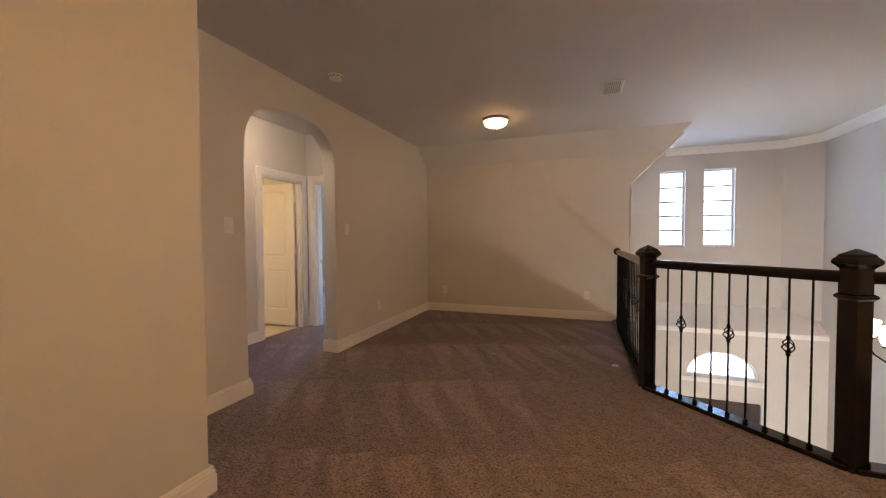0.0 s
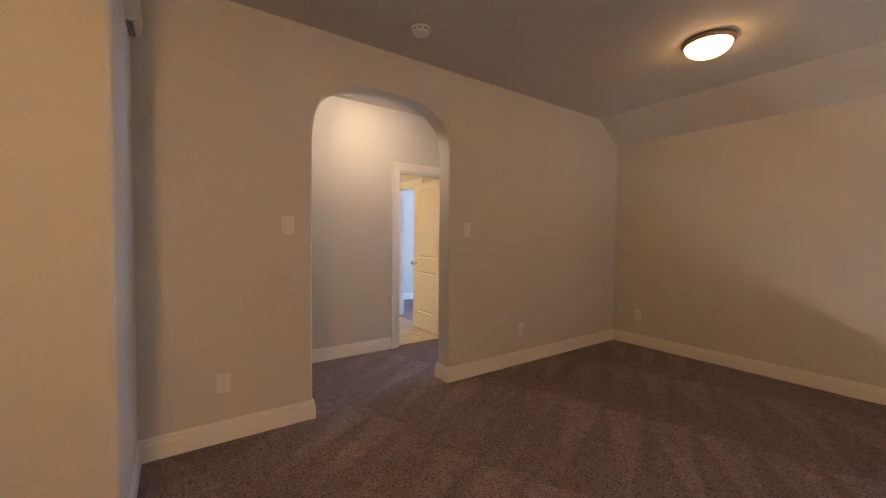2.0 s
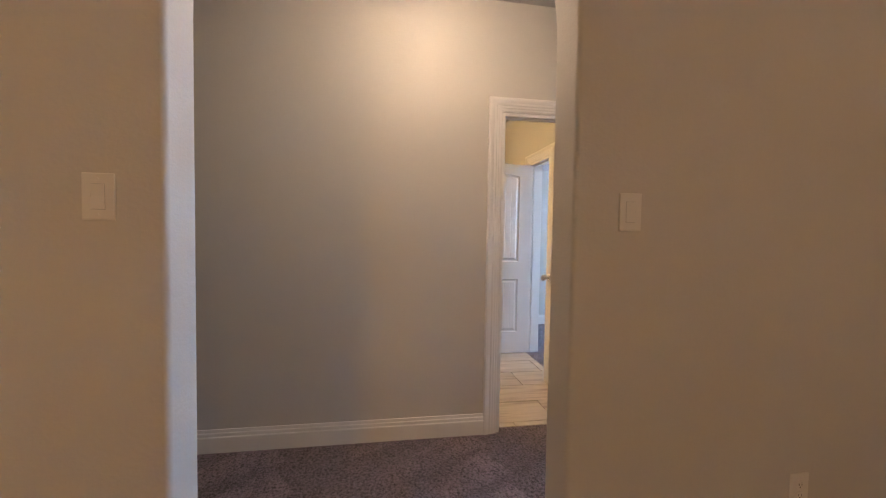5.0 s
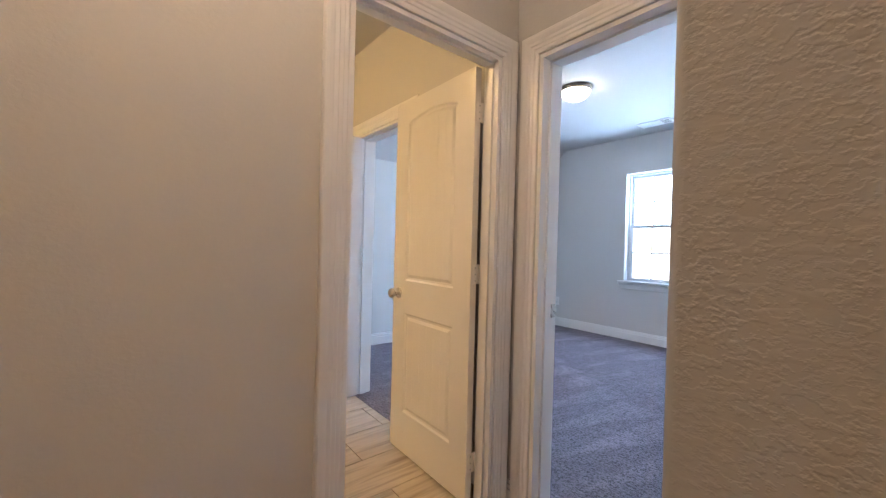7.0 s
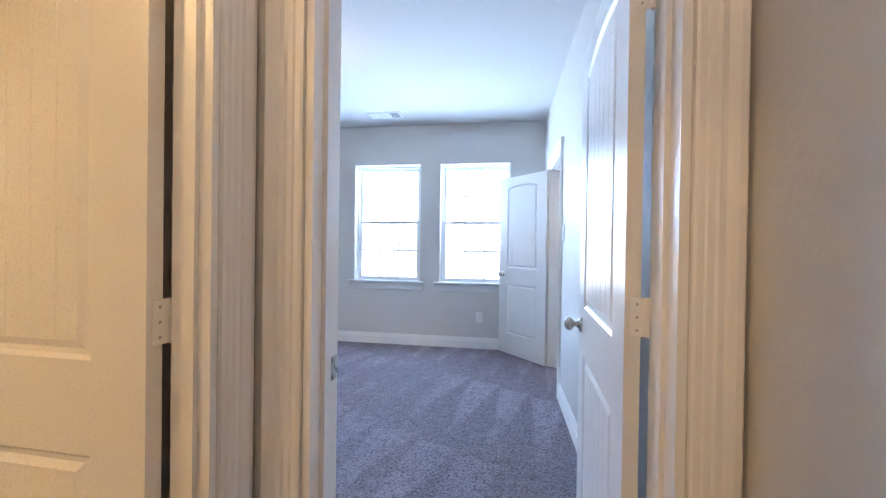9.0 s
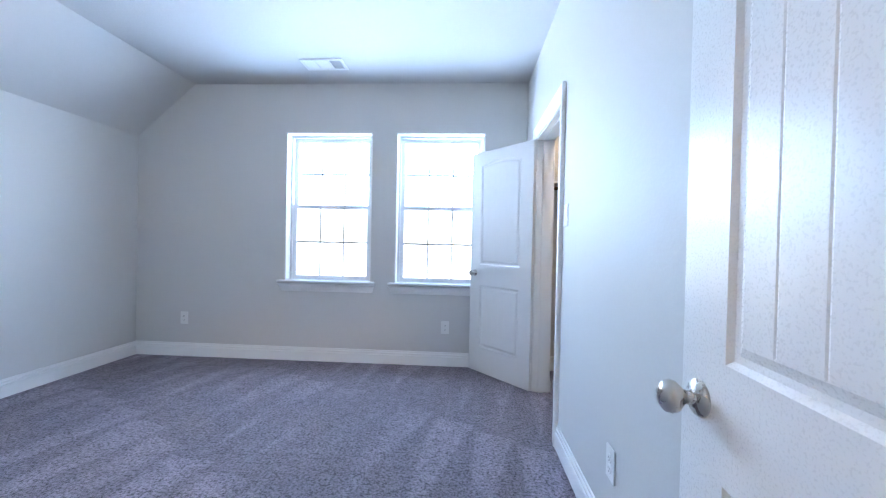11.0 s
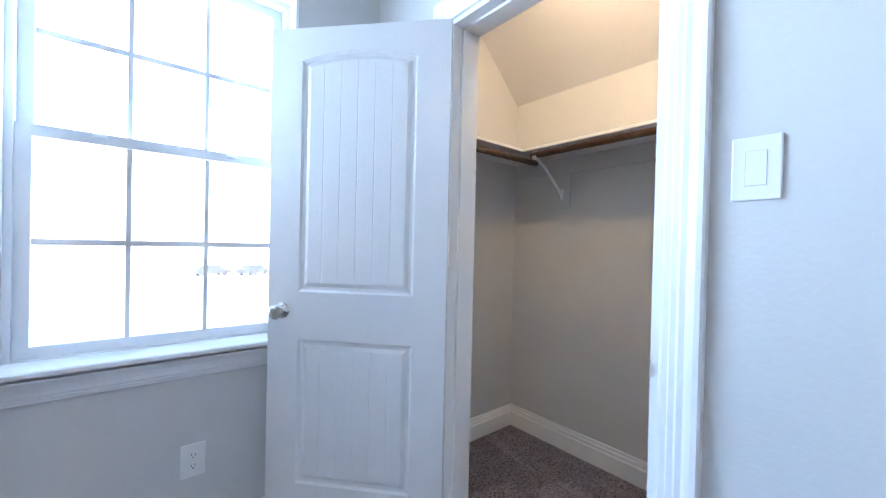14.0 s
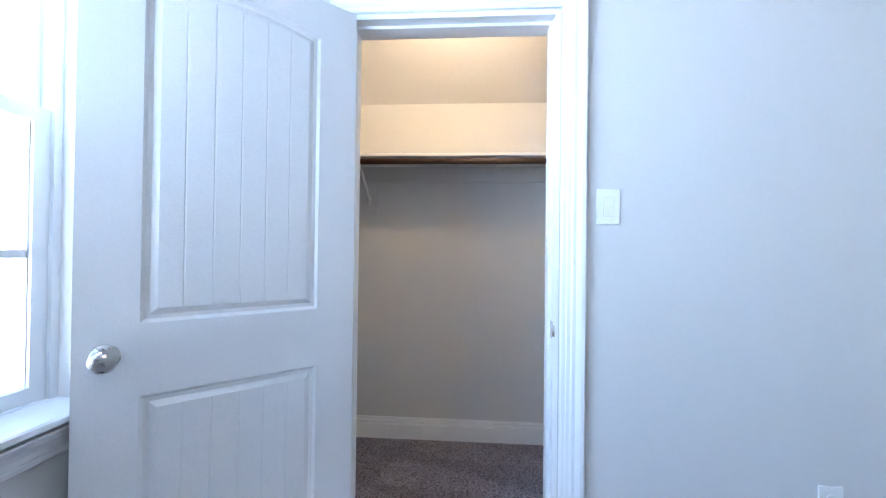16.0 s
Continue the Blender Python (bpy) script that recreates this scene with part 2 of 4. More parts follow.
def lathe(bm, profile, n=24, m=None):
    """Turns a profile of (radius, height) round z; m places it."""
    m = m or Matrix()
    rings = []
    for r, h in profile:
        rings.append([bm.verts.new(m @ Vector((max(r, 1e-4) * math.cos(k * math.tau / n), max(r, 1e-4) * math.sin(k * math.tau / n), h))) for k in range(n)])
    for a, b in zip(rings, rings[1:]):
        for k in range(n):
            bm.faces.new((a[k], a[(k + 1) % n], b[(k + 1) % n], b[k]))
    bm.faces.new(rings[0][::-1])
    bm.faces.new(rings[-1])
    return bm


def sweep(bm, profile, rings):
    """Joins copies of an open or closed profile: rings is a list of functions (a, b) -> point."""
    rows = [[bm.verts.new(f(a, b)) for a, b in profile] for f in rings]
    n = len(profile)
    for r, s in zip(rows, rows[1:]):
        for i in range(n):
            bm.faces.new((r[i], r[(i + 1) % n], s[(i + 1) % n], s[i]))
    bm.faces.new(rows[0][::-1])
    bm.faces.new(rows[-1])


def tube(bm, pts, radius, n=10):
    """A round bar along a line of points."""
    rings = []
    for i, p in enumerate(pts):
        d = (Vector(pts[min(i + 1, len(pts) - 1)]) - Vector(pts[max(i - 1, 0)])).normalized()
        q = d.to_track_quat("Z", "Y").to_matrix()
        rings.append([bm.verts.new(Vector(p) + q @ Vector((radius * math.cos(k * math.tau / n), radius * math.sin(k * math.tau / n), 0))) for k in range(n)])
    for a, b in zip(rings, rings[1:]):
        for k in range(n):
            bm.faces.new((a[k], a[(k + 1) % n], b[(k + 1) % n], b[k]))
    bm.faces.new(rings[0][::-1])
    bm.faces.new(rings[-1])


def wall(name, axis, d0, d1, u0, u1, z0, z1, holes, material, label):
    """A wall across `axis` from d0 to d1, along the other axis from u0 to u1, with rectangular holes (ua, ub, za, zb)."""
    us = sorted({u0, u1, *[h[0] for h in holes], *[h[1] for h in holes]})
    zs = sorted({z0, z1, *[h[2] for h in holes], *[h[3] for h in holes]})
    us = [u for u in us if u0 <= u <= u1]
    zs = [z for z in zs if z0 <= z <= z1]
    bm = bmesh.new()
    pt = (lambda d, u, z: (d, u, z)) if axis == "x" else (lambda d, u, z: (u, d, z))
    made = {}

    def v(d, u, z):
        key = (d, u, z)
        if key not in made:
            made[key] = bm.verts.new(pt(d, u, z))
        return made[key]

    def solid(i, j):
        if not (0 <= i < len(us) - 1 and 0 <= j < len(zs) - 1):
            return False
        u, z = (us[i] + us[i + 1]) / 2, (zs[j] + zs[j + 1]) / 2
        return not any(a < u < b and c < z < d for a, b, c, d in holes)

    for i in range(len(us) - 1):
        for j in range(len(zs) - 1):
            if not solid(i, j):
                continue
            a, b, c, e = us[i], us[i + 1], zs[j], zs[j + 1]
            for d in (d0, d1):
                bm.faces.new((v(d, a, c), v(d, b, c), v(d, b, e), v(d, a, e)))
            if not solid(i - 1, j):
                bm.faces.new((v(d0, a, c), v(d1, a, c), v(d1, a, e), v(d0, a, e)))
            if not solid(i + 1, j):
                bm.faces.new((v(d0, b, c), v(d1, b, c), v(d1, b, e), v(d0, b, e)))
            if not solid(i, j - 1):
                bm.faces.new((v(d0, a, c), v(d1, a, c), v(d1, b, c), v(d0, b, c)))
            if not solid(i, j + 1):
                bm.faces.new((v(d0, a, e), v(d1, a, e), v(d1, b, e), v(d0, b, e)))
    return structure(name, bm, material, label, "wall")


# ---- plan ----
ZC = 2.74            # ceilings
ARCH_X0, ARCH_X1 = -0.167, 0.0
FAR_Y = 6.88         # loft's end wall
BATH_X0, BATH_X1 = -1.274, -1.19
BEDW_Y0, BEDW_Y1 = 5.21, 5.345
BED_L, BED_R = -4.05, -0.14
WIN_Y = 9.04
CLO_X0, CLO_X1 = -0.01, 0.93
FOY_Y, FOY_LOW, FOY_R = 8.15, 7.6, 5.85
LOW = -3.3           # foyer floor
DH = 2.055           # head of the door openings

# ---- floors ----
bm = bmesh.new()
loft_poly = [(0.0, -3.0), (FOY_R, -3.0), (FOY_R, 3.33), (3.90, 3.33), (3.0, 4.23), (3.0, FAR_Y), (0.0, FAR_Y)]
prism(bm, loft_poly, -0.3, 0.0, lambda u, v, d: (u, v, d))
box(bm, BATH_X0 + 0.03, 0.0, -0.5, BEDW_Y1, -0.3, 0.0)
structure("floor", bm, CARPET, "dark brown cut-pile carpet with vacuum marks", "floor")
bm = bmesh.new()
box(bm, BED_L - 0.15, BED_R + 0.01, BEDW_Y1, 9.2, -0.3, 0.0)
box(bm, -2.80, -2.06, BEDW_Y0, BEDW_Y1, -0.3, 0.0)
box(bm, BED_R + 0.01, CLO_X1 + 0.1, FAR_Y + 0.05, 9.2, -0.3, 0.0)
structure("floor_bedroom", bm, BED_CARPET, "grey-brown cut-pile bedroom carpet with vacuum marks", "floor")

# ---- walls round the loft ----


def arch_top(y):
    """Height of the arch's soffit."""
    u = min(1.0, abs(y - 3.65) / 0.595)
    return 1.93 + 0.49 * (1 - u ** 2.9) ** (1 / 2.9)


bm = bmesh.new()
ys = [3.65 - 0.595 * math.cos(math.pi * k / 36) for k in range(37)]
outline = [(3.055, 0.0), *[(y, arch_top(y)) for y in ys], (4.245, 0.0)]
made = {}


def av(x, y, z):
    key = (x, round(y, 5), round(z, 5))
    if key not in made:
        made[key] = bm.verts.new((x, y, z))
    return made[key]


for x in (ARCH_X0, ARCH_X1):
    bm.faces.new([av(x, 2.08, 0.0), av(x, 3.055, 0.0), av(x, outline[1][0], outline[1][1]), av(x, 3.055, ZC), av(x, 2.08, ZC)])
    bm.faces.new([av(x, 4.245, 0.0), av(x, 5.27, 0.0), av(x, 5.27, ZC), av(x, 4.245, ZC), av(x, outline[-2][0], outline[-2][1])])
    for (ya, za), (yb, zb) in zip(outline[1:-1], outline[2:-1]):
        ta = 3.055 if abs(ya - 3.055) < 1e-4 else ya
        bm.faces.new([av(x, ya, za), av(x, yb, zb), av(x, yb, ZC), av(x, ta, ZC)])
for (ya, za), (yb, zb) in zip(outline, outline[1:]):
    bm.faces.new([av(ARCH_X0, ya, za), av(ARCH_X0, yb, zb), av(ARCH_X1, yb, zb), av(ARCH_X1, ya, za)])
bmesh.ops.recalc_face_normals(bm, faces=bm.faces)
rim = []
for (ya, za), (yb, zb) in zip(outline, outline[1:]):
    for x in (ARCH_X0, ARCH_X1):
        e = bm.edges.get((av(x, ya, za), av(x, yb, zb)))
        if e:
            rim.append(e)
bmesh.ops.bevel(bm, geom=rim, offset=0.022, segments=5, affect="EDGES", profile=0.5, clamp_overlap=True)
for f in bm.faces:
    f.smooth = f.calc_area() < 0.02
for f in bm.faces:
    f.material_index = int(abs(f.normal.x) < 0.3 and 3.0 < f.calc_center_median().y < 4.3 and f.calc_center_median().z < 2.5)
structure("wall_west", bm, ARCHWALL, "greige textured wall with a rounded archway", "wall").data.materials.append(REVEAL)

# block beside the start of the walk, with a bullnose corner
bm = bmesh.new()
prism(bm, [(0.0, -3.0), (0.79, -3.0), (0.79, 2.08), (0.0, 2.08)], 0.0, ZC, lambda u, v, d: (u, v, d))
bmesh.ops.recalc_face_normals(bm, faces=bm.faces)
corner = [e for e in bm.edges if all(abs(v.co.x - 0.79) < 1e-4 and abs(v.co.y - 2.08) < 1e-4 for v in e.verts)]
bmesh.ops.bevel(bm, geom=corner, offset=0.025, segments=5, affect="EDGES", profile=0.5)
structure("wall_block", bm, WALL, "greige textured wall block with a bullnose corner", "wall")

# end wall, cut at the slope where the foyer opens
bm = bmesh.new()
prism(bm, [(0.0, LOW), (3.21, LOW), (3.21, 2.04), (3.64, 2.467), (3.64, ZC), (0.0, ZC)], FAR_Y, FAR_Y + 0.12, lambda u, v, d: (u, d, v))
structure("wall_north", bm, WALL, "greige textured end wall of the loft", "wall")
bm = bmesh.new()
a = [bm.verts.new(p) for p in ((0.0, 6.453, ZC), (0.0, FAR_Y + 0.12, 2.39), (0.0, FAR_Y + 0.12, ZC))]
b = [bm.verts.new(p) for p in ((3.87, 6.453, ZC), (3.56, FAR_Y + 0.12, 2.39), (3.56, FAR_Y + 0.12, ZC))]
bm.faces.new(a)
bm.faces.new(b[::-1])
for i in range(3):
    bm.faces.new((a[i], a[(i + 1) % 3], b[(i + 1) % 3], b[i]))
structure("ceiling_slope", bm, CEIL, "sloped drywall ceiling above the end wall", "ceiling")
wall("wall_west_end", "x", -0.14, 0.0, 5.27, FAR_Y + 0.12, 0.0, ZC, [], WALL, "greige textured loft wall")
wall("wall_south", "y", -3.12, -3.0, -0.1, FOY_R + 0.1, 0.0, ZC, [], WALL, "greige textured wall")
wall("wall_east", "x", FOY_R, FOY_R + 0.14, -3.12, FOY_Y + 0.15, LOW, ZC, [], WALL, "greige textured foyer wall")

# ---- foyer ----
FW = [(3.79, 4.18), (4.44, 4.88)]
FZ = (1.09, 2.37)
wall("wall_foyer_upper", "y", FOY_Y, FOY_Y + 0.15, 3.0, FOY_R, 0.0, ZC, [(a, b, *FZ) for a, b in FW], WALL, "greige textured foyer wall with two tall windows")
bm = bmesh.new()
prism(bm, [(FOY_Y, 0.13), (FOY_LOW, -0.17), (FOY_LOW, -0.24), (FOY_Y, -0.24)], 3.0, FOY_R, lambda u, v, d: (d, u, v))
structure("foyer_ledge", bm, TRIM, "pale sloped plaster ledge across the foyer wall", "ledge")
bm = bmesh.new()
lathe(bm, [(0.0, 0.0), (0.016, 0.0), (0.016, 2.03), (0.0, 2.03)], 20, Matrix.Translation((3.202, FAR_Y + 0.008, 0)))
structure("corner_bead", bm, WALL, "rounded greige corner bead where the loft meets the foyer", "trim", smooth=True)
LUN_X, LUN_R, LUN_Z, LUN_H = 4.575, 0.48, -0.925, 0.41
bm = bmesh.new()
n = 24
arc = [(LUN_X - LUN_R * math.cos(math.pi * k / n), LUN_Z + LUN_H * math.sin(math.pi * k / n)) for k in range(n + 1)]
for d in (FOY_LOW, FOY_LOW + 0.15):
    up = [bm.verts.new((u, d, v)) for u, v in arc]
    top = [bm.verts.new((u, d, -0.24)) for u, v in arc]
    for k in range(n):
        bm.faces.new((up[k], up[k + 1], top[k + 1], top[k]))
    for x0, x1, z0, z1 in ((3.0, LUN_X - LUN_R, LUN_Z, -0.24), (LUN_X + LUN_R, FOY_R, LUN_Z, -0.24), (3.0, FOY_R, -1.26, LUN_Z), (3.0, 4.08, LOW, -1.26), (5.08, FOY_R, LOW, -1.26)):
        bm.faces.new([bm.verts.new((x, d, z)) for x, z in ((x0, z0), (x1, z0), (x1, z1), (x0, z1))])
inner = [[bm.verts.new((u, d, v)) for u, v in arc] for d in (FOY_LOW, FOY_LOW + 0.15)]
for k in range(n):
    bm.faces.new((inner[0][k], inner[0][k + 1], inner[1][k + 1], inner[1][k]))
bm.faces.new([inner[0][0], inner[0][-1], inner[1][-1], inner[1][0]])
structure("wall_foyer_lower", bm, WALL, "greige foyer wall with a half-round window above the front door", "wall")
wall("wall_foyer_west", "x", 3.05, 3.17, 4.26, FAR_Y, LOW, -0.3, [], WALL, "greige wall under the loft edge")
wall("wall_foyer_return", "x", 3.09, 3.21, FAR_Y + 0.12, FOY_Y, LOW, 2.04, [], WALL, "greige side wall of the foyer")
wall("wall_foyer_south", "y", 3.2, 3.32, 3.0, FOY_R, LOW, -0.3, [(5.33, 5.77, -1.57, -1.13)], WALL, "greige wall under the landing")
bm = bmesh.new()
prism(bm, [(3.21, 2.04), (3.91, ZC), (3.09, ZC), (3.09, 2.04)], FAR_Y + 0.12, FOY_Y, lambda u, v, d: (u, d, v))
structure("ceiling_slope_foyer", bm, CEIL, "sloped drywall ceiling at the foyer's side", "ceiling")
bm = bmesh.new()
box(bm, 2.9, FOY_R + 0.1, 3.0, FOY_Y + 0.2, LOW - 0.2, LOW)
structure("floor_foyer", bm, plain_mat("foyer_stone_floor", (0.40, 0.34, 0.27), 0.35, 3), "tan stone foyer floor", "floor")

# ---- hall, bath, bedroom, closet walls ----
wall("wall_hall_west", "x", BATH_X0, BATH_X1, -0.5, BEDW_Y0, 0.0, ZC, [(4.38, 5.10, 0.0, DH)], WALL, "greige textured hall wall with a doorway to the bath")
wall("wall_hall_south", "y", -0.62, -0.5, -1.4, 0.0, 0.0, ZC, [], WALL, "greige textured wall")
wall("wall_hall_east", "x", ARCH_X0, ARCH_X1, -0.5, 2.08, 0.0, ZC, [], WALL, "greige textured wall")
B2A, B2B = -2.80, -2.06
wall("wall_bedroom_south", "y", BEDW_Y0, BEDW_Y1, BED_L - 0.12, BED_R, 0.0, ZC, [(-1.057, -0.270, 0.0, DH), (B2A, B2B, 0.0, DH)], WALL, "greige textured wall with doorways to hall and bath")
WX = [(-2.50, -1.634), (-1.397, -0.534)]
WZ = (0.79, 2.26)
wall("wall_bedroom_north", "y", WIN_Y, WIN_Y + 0.17, BED_L - 0.12, CLO_X1 + 0.12, 0.0, ZC, [(a, b, *WZ) for a, b in WX], WALL, "greige textured wall with two sash windows")
wall("wall_bedroom_west", "x", BED_L - 0.12, BED_L, BEDW_Y1, WIN_Y, 0.0, ZC, [], WALL, "greige textured bedroom wall")
CDA, CDB = 7.719, 8.485
wall("wall_bedroom_east", "x", BED_R, CLO_X0, FAR_Y + 0.12, WIN_Y, 0.0, ZC, [(CDA, CDB, 0.0, DH)], WALL, "greige textured wall with the closet doorway")
wall("wall_closet_back", "x", CLO_X1, CLO_X1 + 0.12, FAR_Y + 0.12, WIN_Y, 0.0, ZC, [], WALL, "greige textured closet wall")
bm = bmesh.new()
prism(bm, [(BED_L, 2.22), (-3.45, ZC), (BED_L, ZC)], BEDW_Y1, WIN_Y, lambda u, v, d: (u, d, v))
structure("ceiling_slope_bedroom", bm, CEIL, "sloped drywall ceiling over the bedroom's side", "ceiling")
bm = bmesh.new()
prism(bm, [(CLO_X1, 2.148), (CLO_X1, ZC), (CLO_X1 - 0.62, ZC)], FAR_Y + 0.12, WIN_Y, lambda u, v, d: (u, d, v))
structure("ceiling_slope_closet", bm, CEIL, "sloped drywall ceiling in the closet", "ceiling")
# bath shell
wall("wall_bath_west", "x", -4.17, -4.05, 2.4, BEDW_Y0, 0.0, ZC, [], WALL, "greige textured bath wall")
wall("wall_bath_south", "y", 2.28, 2.4, -4.17, BATH_X0, 0.0, ZC, [], WALL, "greige textured bath wall")

# ---- ceilings and roof ----
bm = bmesh.new()
box(bm, ARCH_X0, FOY_R + 0.1, -3.12, FOY_Y + 0.2, ZC, ZC + 0.1)
structure("ceiling", bm, CEIL, "flat textured loft and foyer ceiling", "ceiling")
bm = bmesh.new()
box(bm, -4.2, ARCH_X0, -0.62, BEDW_Y0, ZC, ZC + 0.1)
structure("ceiling_hall", bm, CEIL, "flat textured hall and bath ceiling", "ceiling")
bm = bmesh.new()
box(bm, -4.2, CLO_X1 + 0.15, BEDW_Y0, WIN_Y + 0.2, ZC + 0.002, ZC + 0.1)
structure("ceiling_bedroom", bm, CEIL, "flat textured bedroom ceiling", "ceiling")
bm = bmesh.new()
prism(bm, [(-3.5, ZC + 0.2), (3.0, 5.2), (9.6, ZC + 0.2)], -4.6, 6.4, lambda u, v, d: (d, u, v))
structure("roof", bm, ROOFING, "grey shingle roof of the house", "roof")

# ---- baseboards ----
BASE_PROFILE = [(0, 0), (0.0185, 0), (0.0185, 0.088), (0.0165, 0.091), (0.0095, 0.0925), (0.0095, 0.0965), (0.0140, 0.098), (0.0140, 0.110), (0.0120, 0.113), (0.0055, 0.1145), (0.0055, 0.118), (0.0090, 0.120), (0.0075, 0.133), (0, 0.133)]


def baseboard(points, side):
    """A moulded board along a line on the floor; side +1 when the room lies to the left of the way along it."""
    pts = [Vector((*p, 0)) for p in points]
    rings = []
    for i, p in enumerate(pts):
        d0 = (p - pts[i - 1]).normalized() if i else (pts[1] - p).normalized()
        d1 = (pts[i + 1] - p).normalized() if i < len(pts) - 1 else d0
        n0, n1 = Vector((-d0.y, d0.x, 0)) * side, Vector((-d1.y, d1.x, 0)) * side
        mitre = (n0 + n1) / (1 + n0.dot(n1))
        rings.append(lambda a, b, p=p, mitre=mitre: p + mitre * a + Vector((0, 0, b)))
    bm = bmesh.new()
    sweep(bm, BASE_PROFILE, rings)
    return structure("baseboard", bm, TRIM, "white painted moulded baseboard", "baseboard")


baseboard([(0.79, -3.0), (0.79, 2.08), (0.0, 2.08), (0.0, 3.055), (ARCH_X0, 3.055), (ARCH_X0, -0.5)], -1)
baseboard([(ARCH_X0, BEDW_Y0 - 0.026), (ARCH_X0, 4.245), (0.0, 4.245), (0.0, FAR_Y), (3.02, FAR_Y)], -1)
baseboard([(BATH_X1, -0.5), (BATH_X1, 4.295)], -1)
baseboard([(BATH_X1, 5.187), (BATH_X1, BEDW_Y0), (-1.150, BEDW_Y0)], -1)
baseboard([(B2A - 0.09, BEDW_Y1), (BED_L, BEDW_Y1), (BED_L, WIN_Y), (BED_R, WIN_Y), (BED_R, CDB + 0.09)], -1)
baseboard([(BED_R, CDA - 0.09), (BED_R, BEDW_Y1), (-0.174, BEDW_Y1)], -1)
baseboard([(-1.150, BEDW_Y1), (B2B + 0.09, BEDW_Y1)], -1)
baseboard([(CLO_X0, CDB), (CLO_X0, WIN_Y), (CLO_X1, WIN_Y), (CLO_X1, FAR_Y + 0.12), (CLO_X0, FAR_Y + 0.12), (CLO_X0, CDA)], -1)
baseboard([(BATH_X0, 4.29), (BATH_X0, 2.4), (-4.05, 2.4), (-4.05, BEDW_Y0), (B2A - 0.09, BEDW_Y0)], -1)
baseboard([(B2B + 0.09, BEDW_Y0), (BATH_X0, BEDW_Y0)], -1)

# ---- door frames ----
CASING_PROFILE = [(0.0, 0.0), (0.0, 0.010), (0.006, 0.0125), (0.018, 0.0125), (0.022, 0.0155), (0.034, 0.0155), (0.040, 0.019), (0.052, 0.0175), (0.060, 0.021), (0.070, 0.024), (0.081, 0.024), (0.086, 0.020), (0.086, 0.0)]


def casing(axis, face, out, a, b, head):
    """Moulded casing round an opening a..b on the wall face; out is the direction into the room (+1 or -1)."""
    rv = 0.006
    pt = (lambda u, z, d: (face + out * d, u, z)) if axis == "x" else (lambda u, z, d: (u, face + out * d, z))
    rings = [
        lambda s, d: pt(a - rv - s, 0.0, d),
        lambda s, d: pt(a - rv - s, head + rv + s, d),
        lambda s, d: pt(b + rv + s, head + rv + s, d),
        lambda s, d: pt(b + rv + s, 0.0, d),
    ]
    bm = bmesh.new()
    sweep(bm, CASING_PROFILE, rings)
    return structure("trim", bm, TRIM, "white painted moulded door casing", "trim")


def jamb(axis, d0, d1, a, b, head, stop):
    """Lining of an opening with a door stop whose edges lie at the two depths in stop."""
    bm = bmesh.new()
    pt = (lambda d, u, z: (d, u, z)) if axis == "x" else (lambda d, u, z: (u, d, z))

    def bar(da, db, ua, ub, za, zb):
        vs = [bm.verts.new(pt(d, u, z)) for d in (da, db) for u in (ua, ub) for z in (za, zb)]
        for q in ((0, 1, 3, 2), (4, 6, 7, 5), (0, 4, 5, 1), (2, 3, 7, 6), (0, 2, 6, 4), (1, 5, 7, 3)):
            bm.faces.new([vs[i] for i in q])

    th = 0.016
    e0, e1 = d0 - 0.002, d1 + 0.002
    bar(e0, e1, a - 0.002, a + th, 0.0, head)
    bar(e0, e1, b - th, b + 0.002, 0.0, head)
    bar(e0, e1, a + th, b - th, head - th, head + 0.002)
    s0, s1 = stop
    bar(s0, s1, a + th, a + th + 0.011, 0.0, head - th)
    bar(s0, s1, b - th - 0.011, b - th, 0.0, head - th)
    bar(s0, s1, a + th + 0.011, b - th - 0.011, head - th - 0.011, head - th)
    return structure("door_jamb", bm, TRIM, "white painted door jamb with stop", "door frame")


casing("x", BATH_X1, 1, 4.38, 5.10, DH)
casing("x", BATH_X0, -1, 4.38, 5.10, DH)
jamb("x", BATH_X0, BATH_X1, 4.38, 5.10, DH, (BATH_X0 + 0.037, BATH_X0 + 0.058))
casing("y", BEDW_Y0, -1, -1.057, -0.270, DH)
casing("y", BEDW_Y1, 1, -1.057, -0.270, DH)
jamb("y", BEDW_Y0, BEDW_Y1, -1.057, -0.270, DH, (BEDW_Y0 + 0.045, BEDW_Y0 + 0.068))
casing("y", BEDW_Y0, -1, B2A, B2B, DH)
casing("y", BEDW_Y1, 1, B2A, B2B, DH)
jamb("y", BEDW_Y0, BEDW_Y1, B2A, B2B, DH, (BEDW_Y0 + 0.04, BEDW_Y1 - 0.045))
casing("x", BED_R, -1, CDA, CDB, DH)
casing("x", CLO_X0, 1, CDA, CDB, DH)
jamb("x", BED_R, CLO_X0, CDA, CDB, DH, (BED_R + 0.04, CLO_X0 - 0.045))

# ---- doors ----
DW, DT, DZ0, DZ1, STILE = 0.678, 0.035, 0.014, 2.036, 0.127


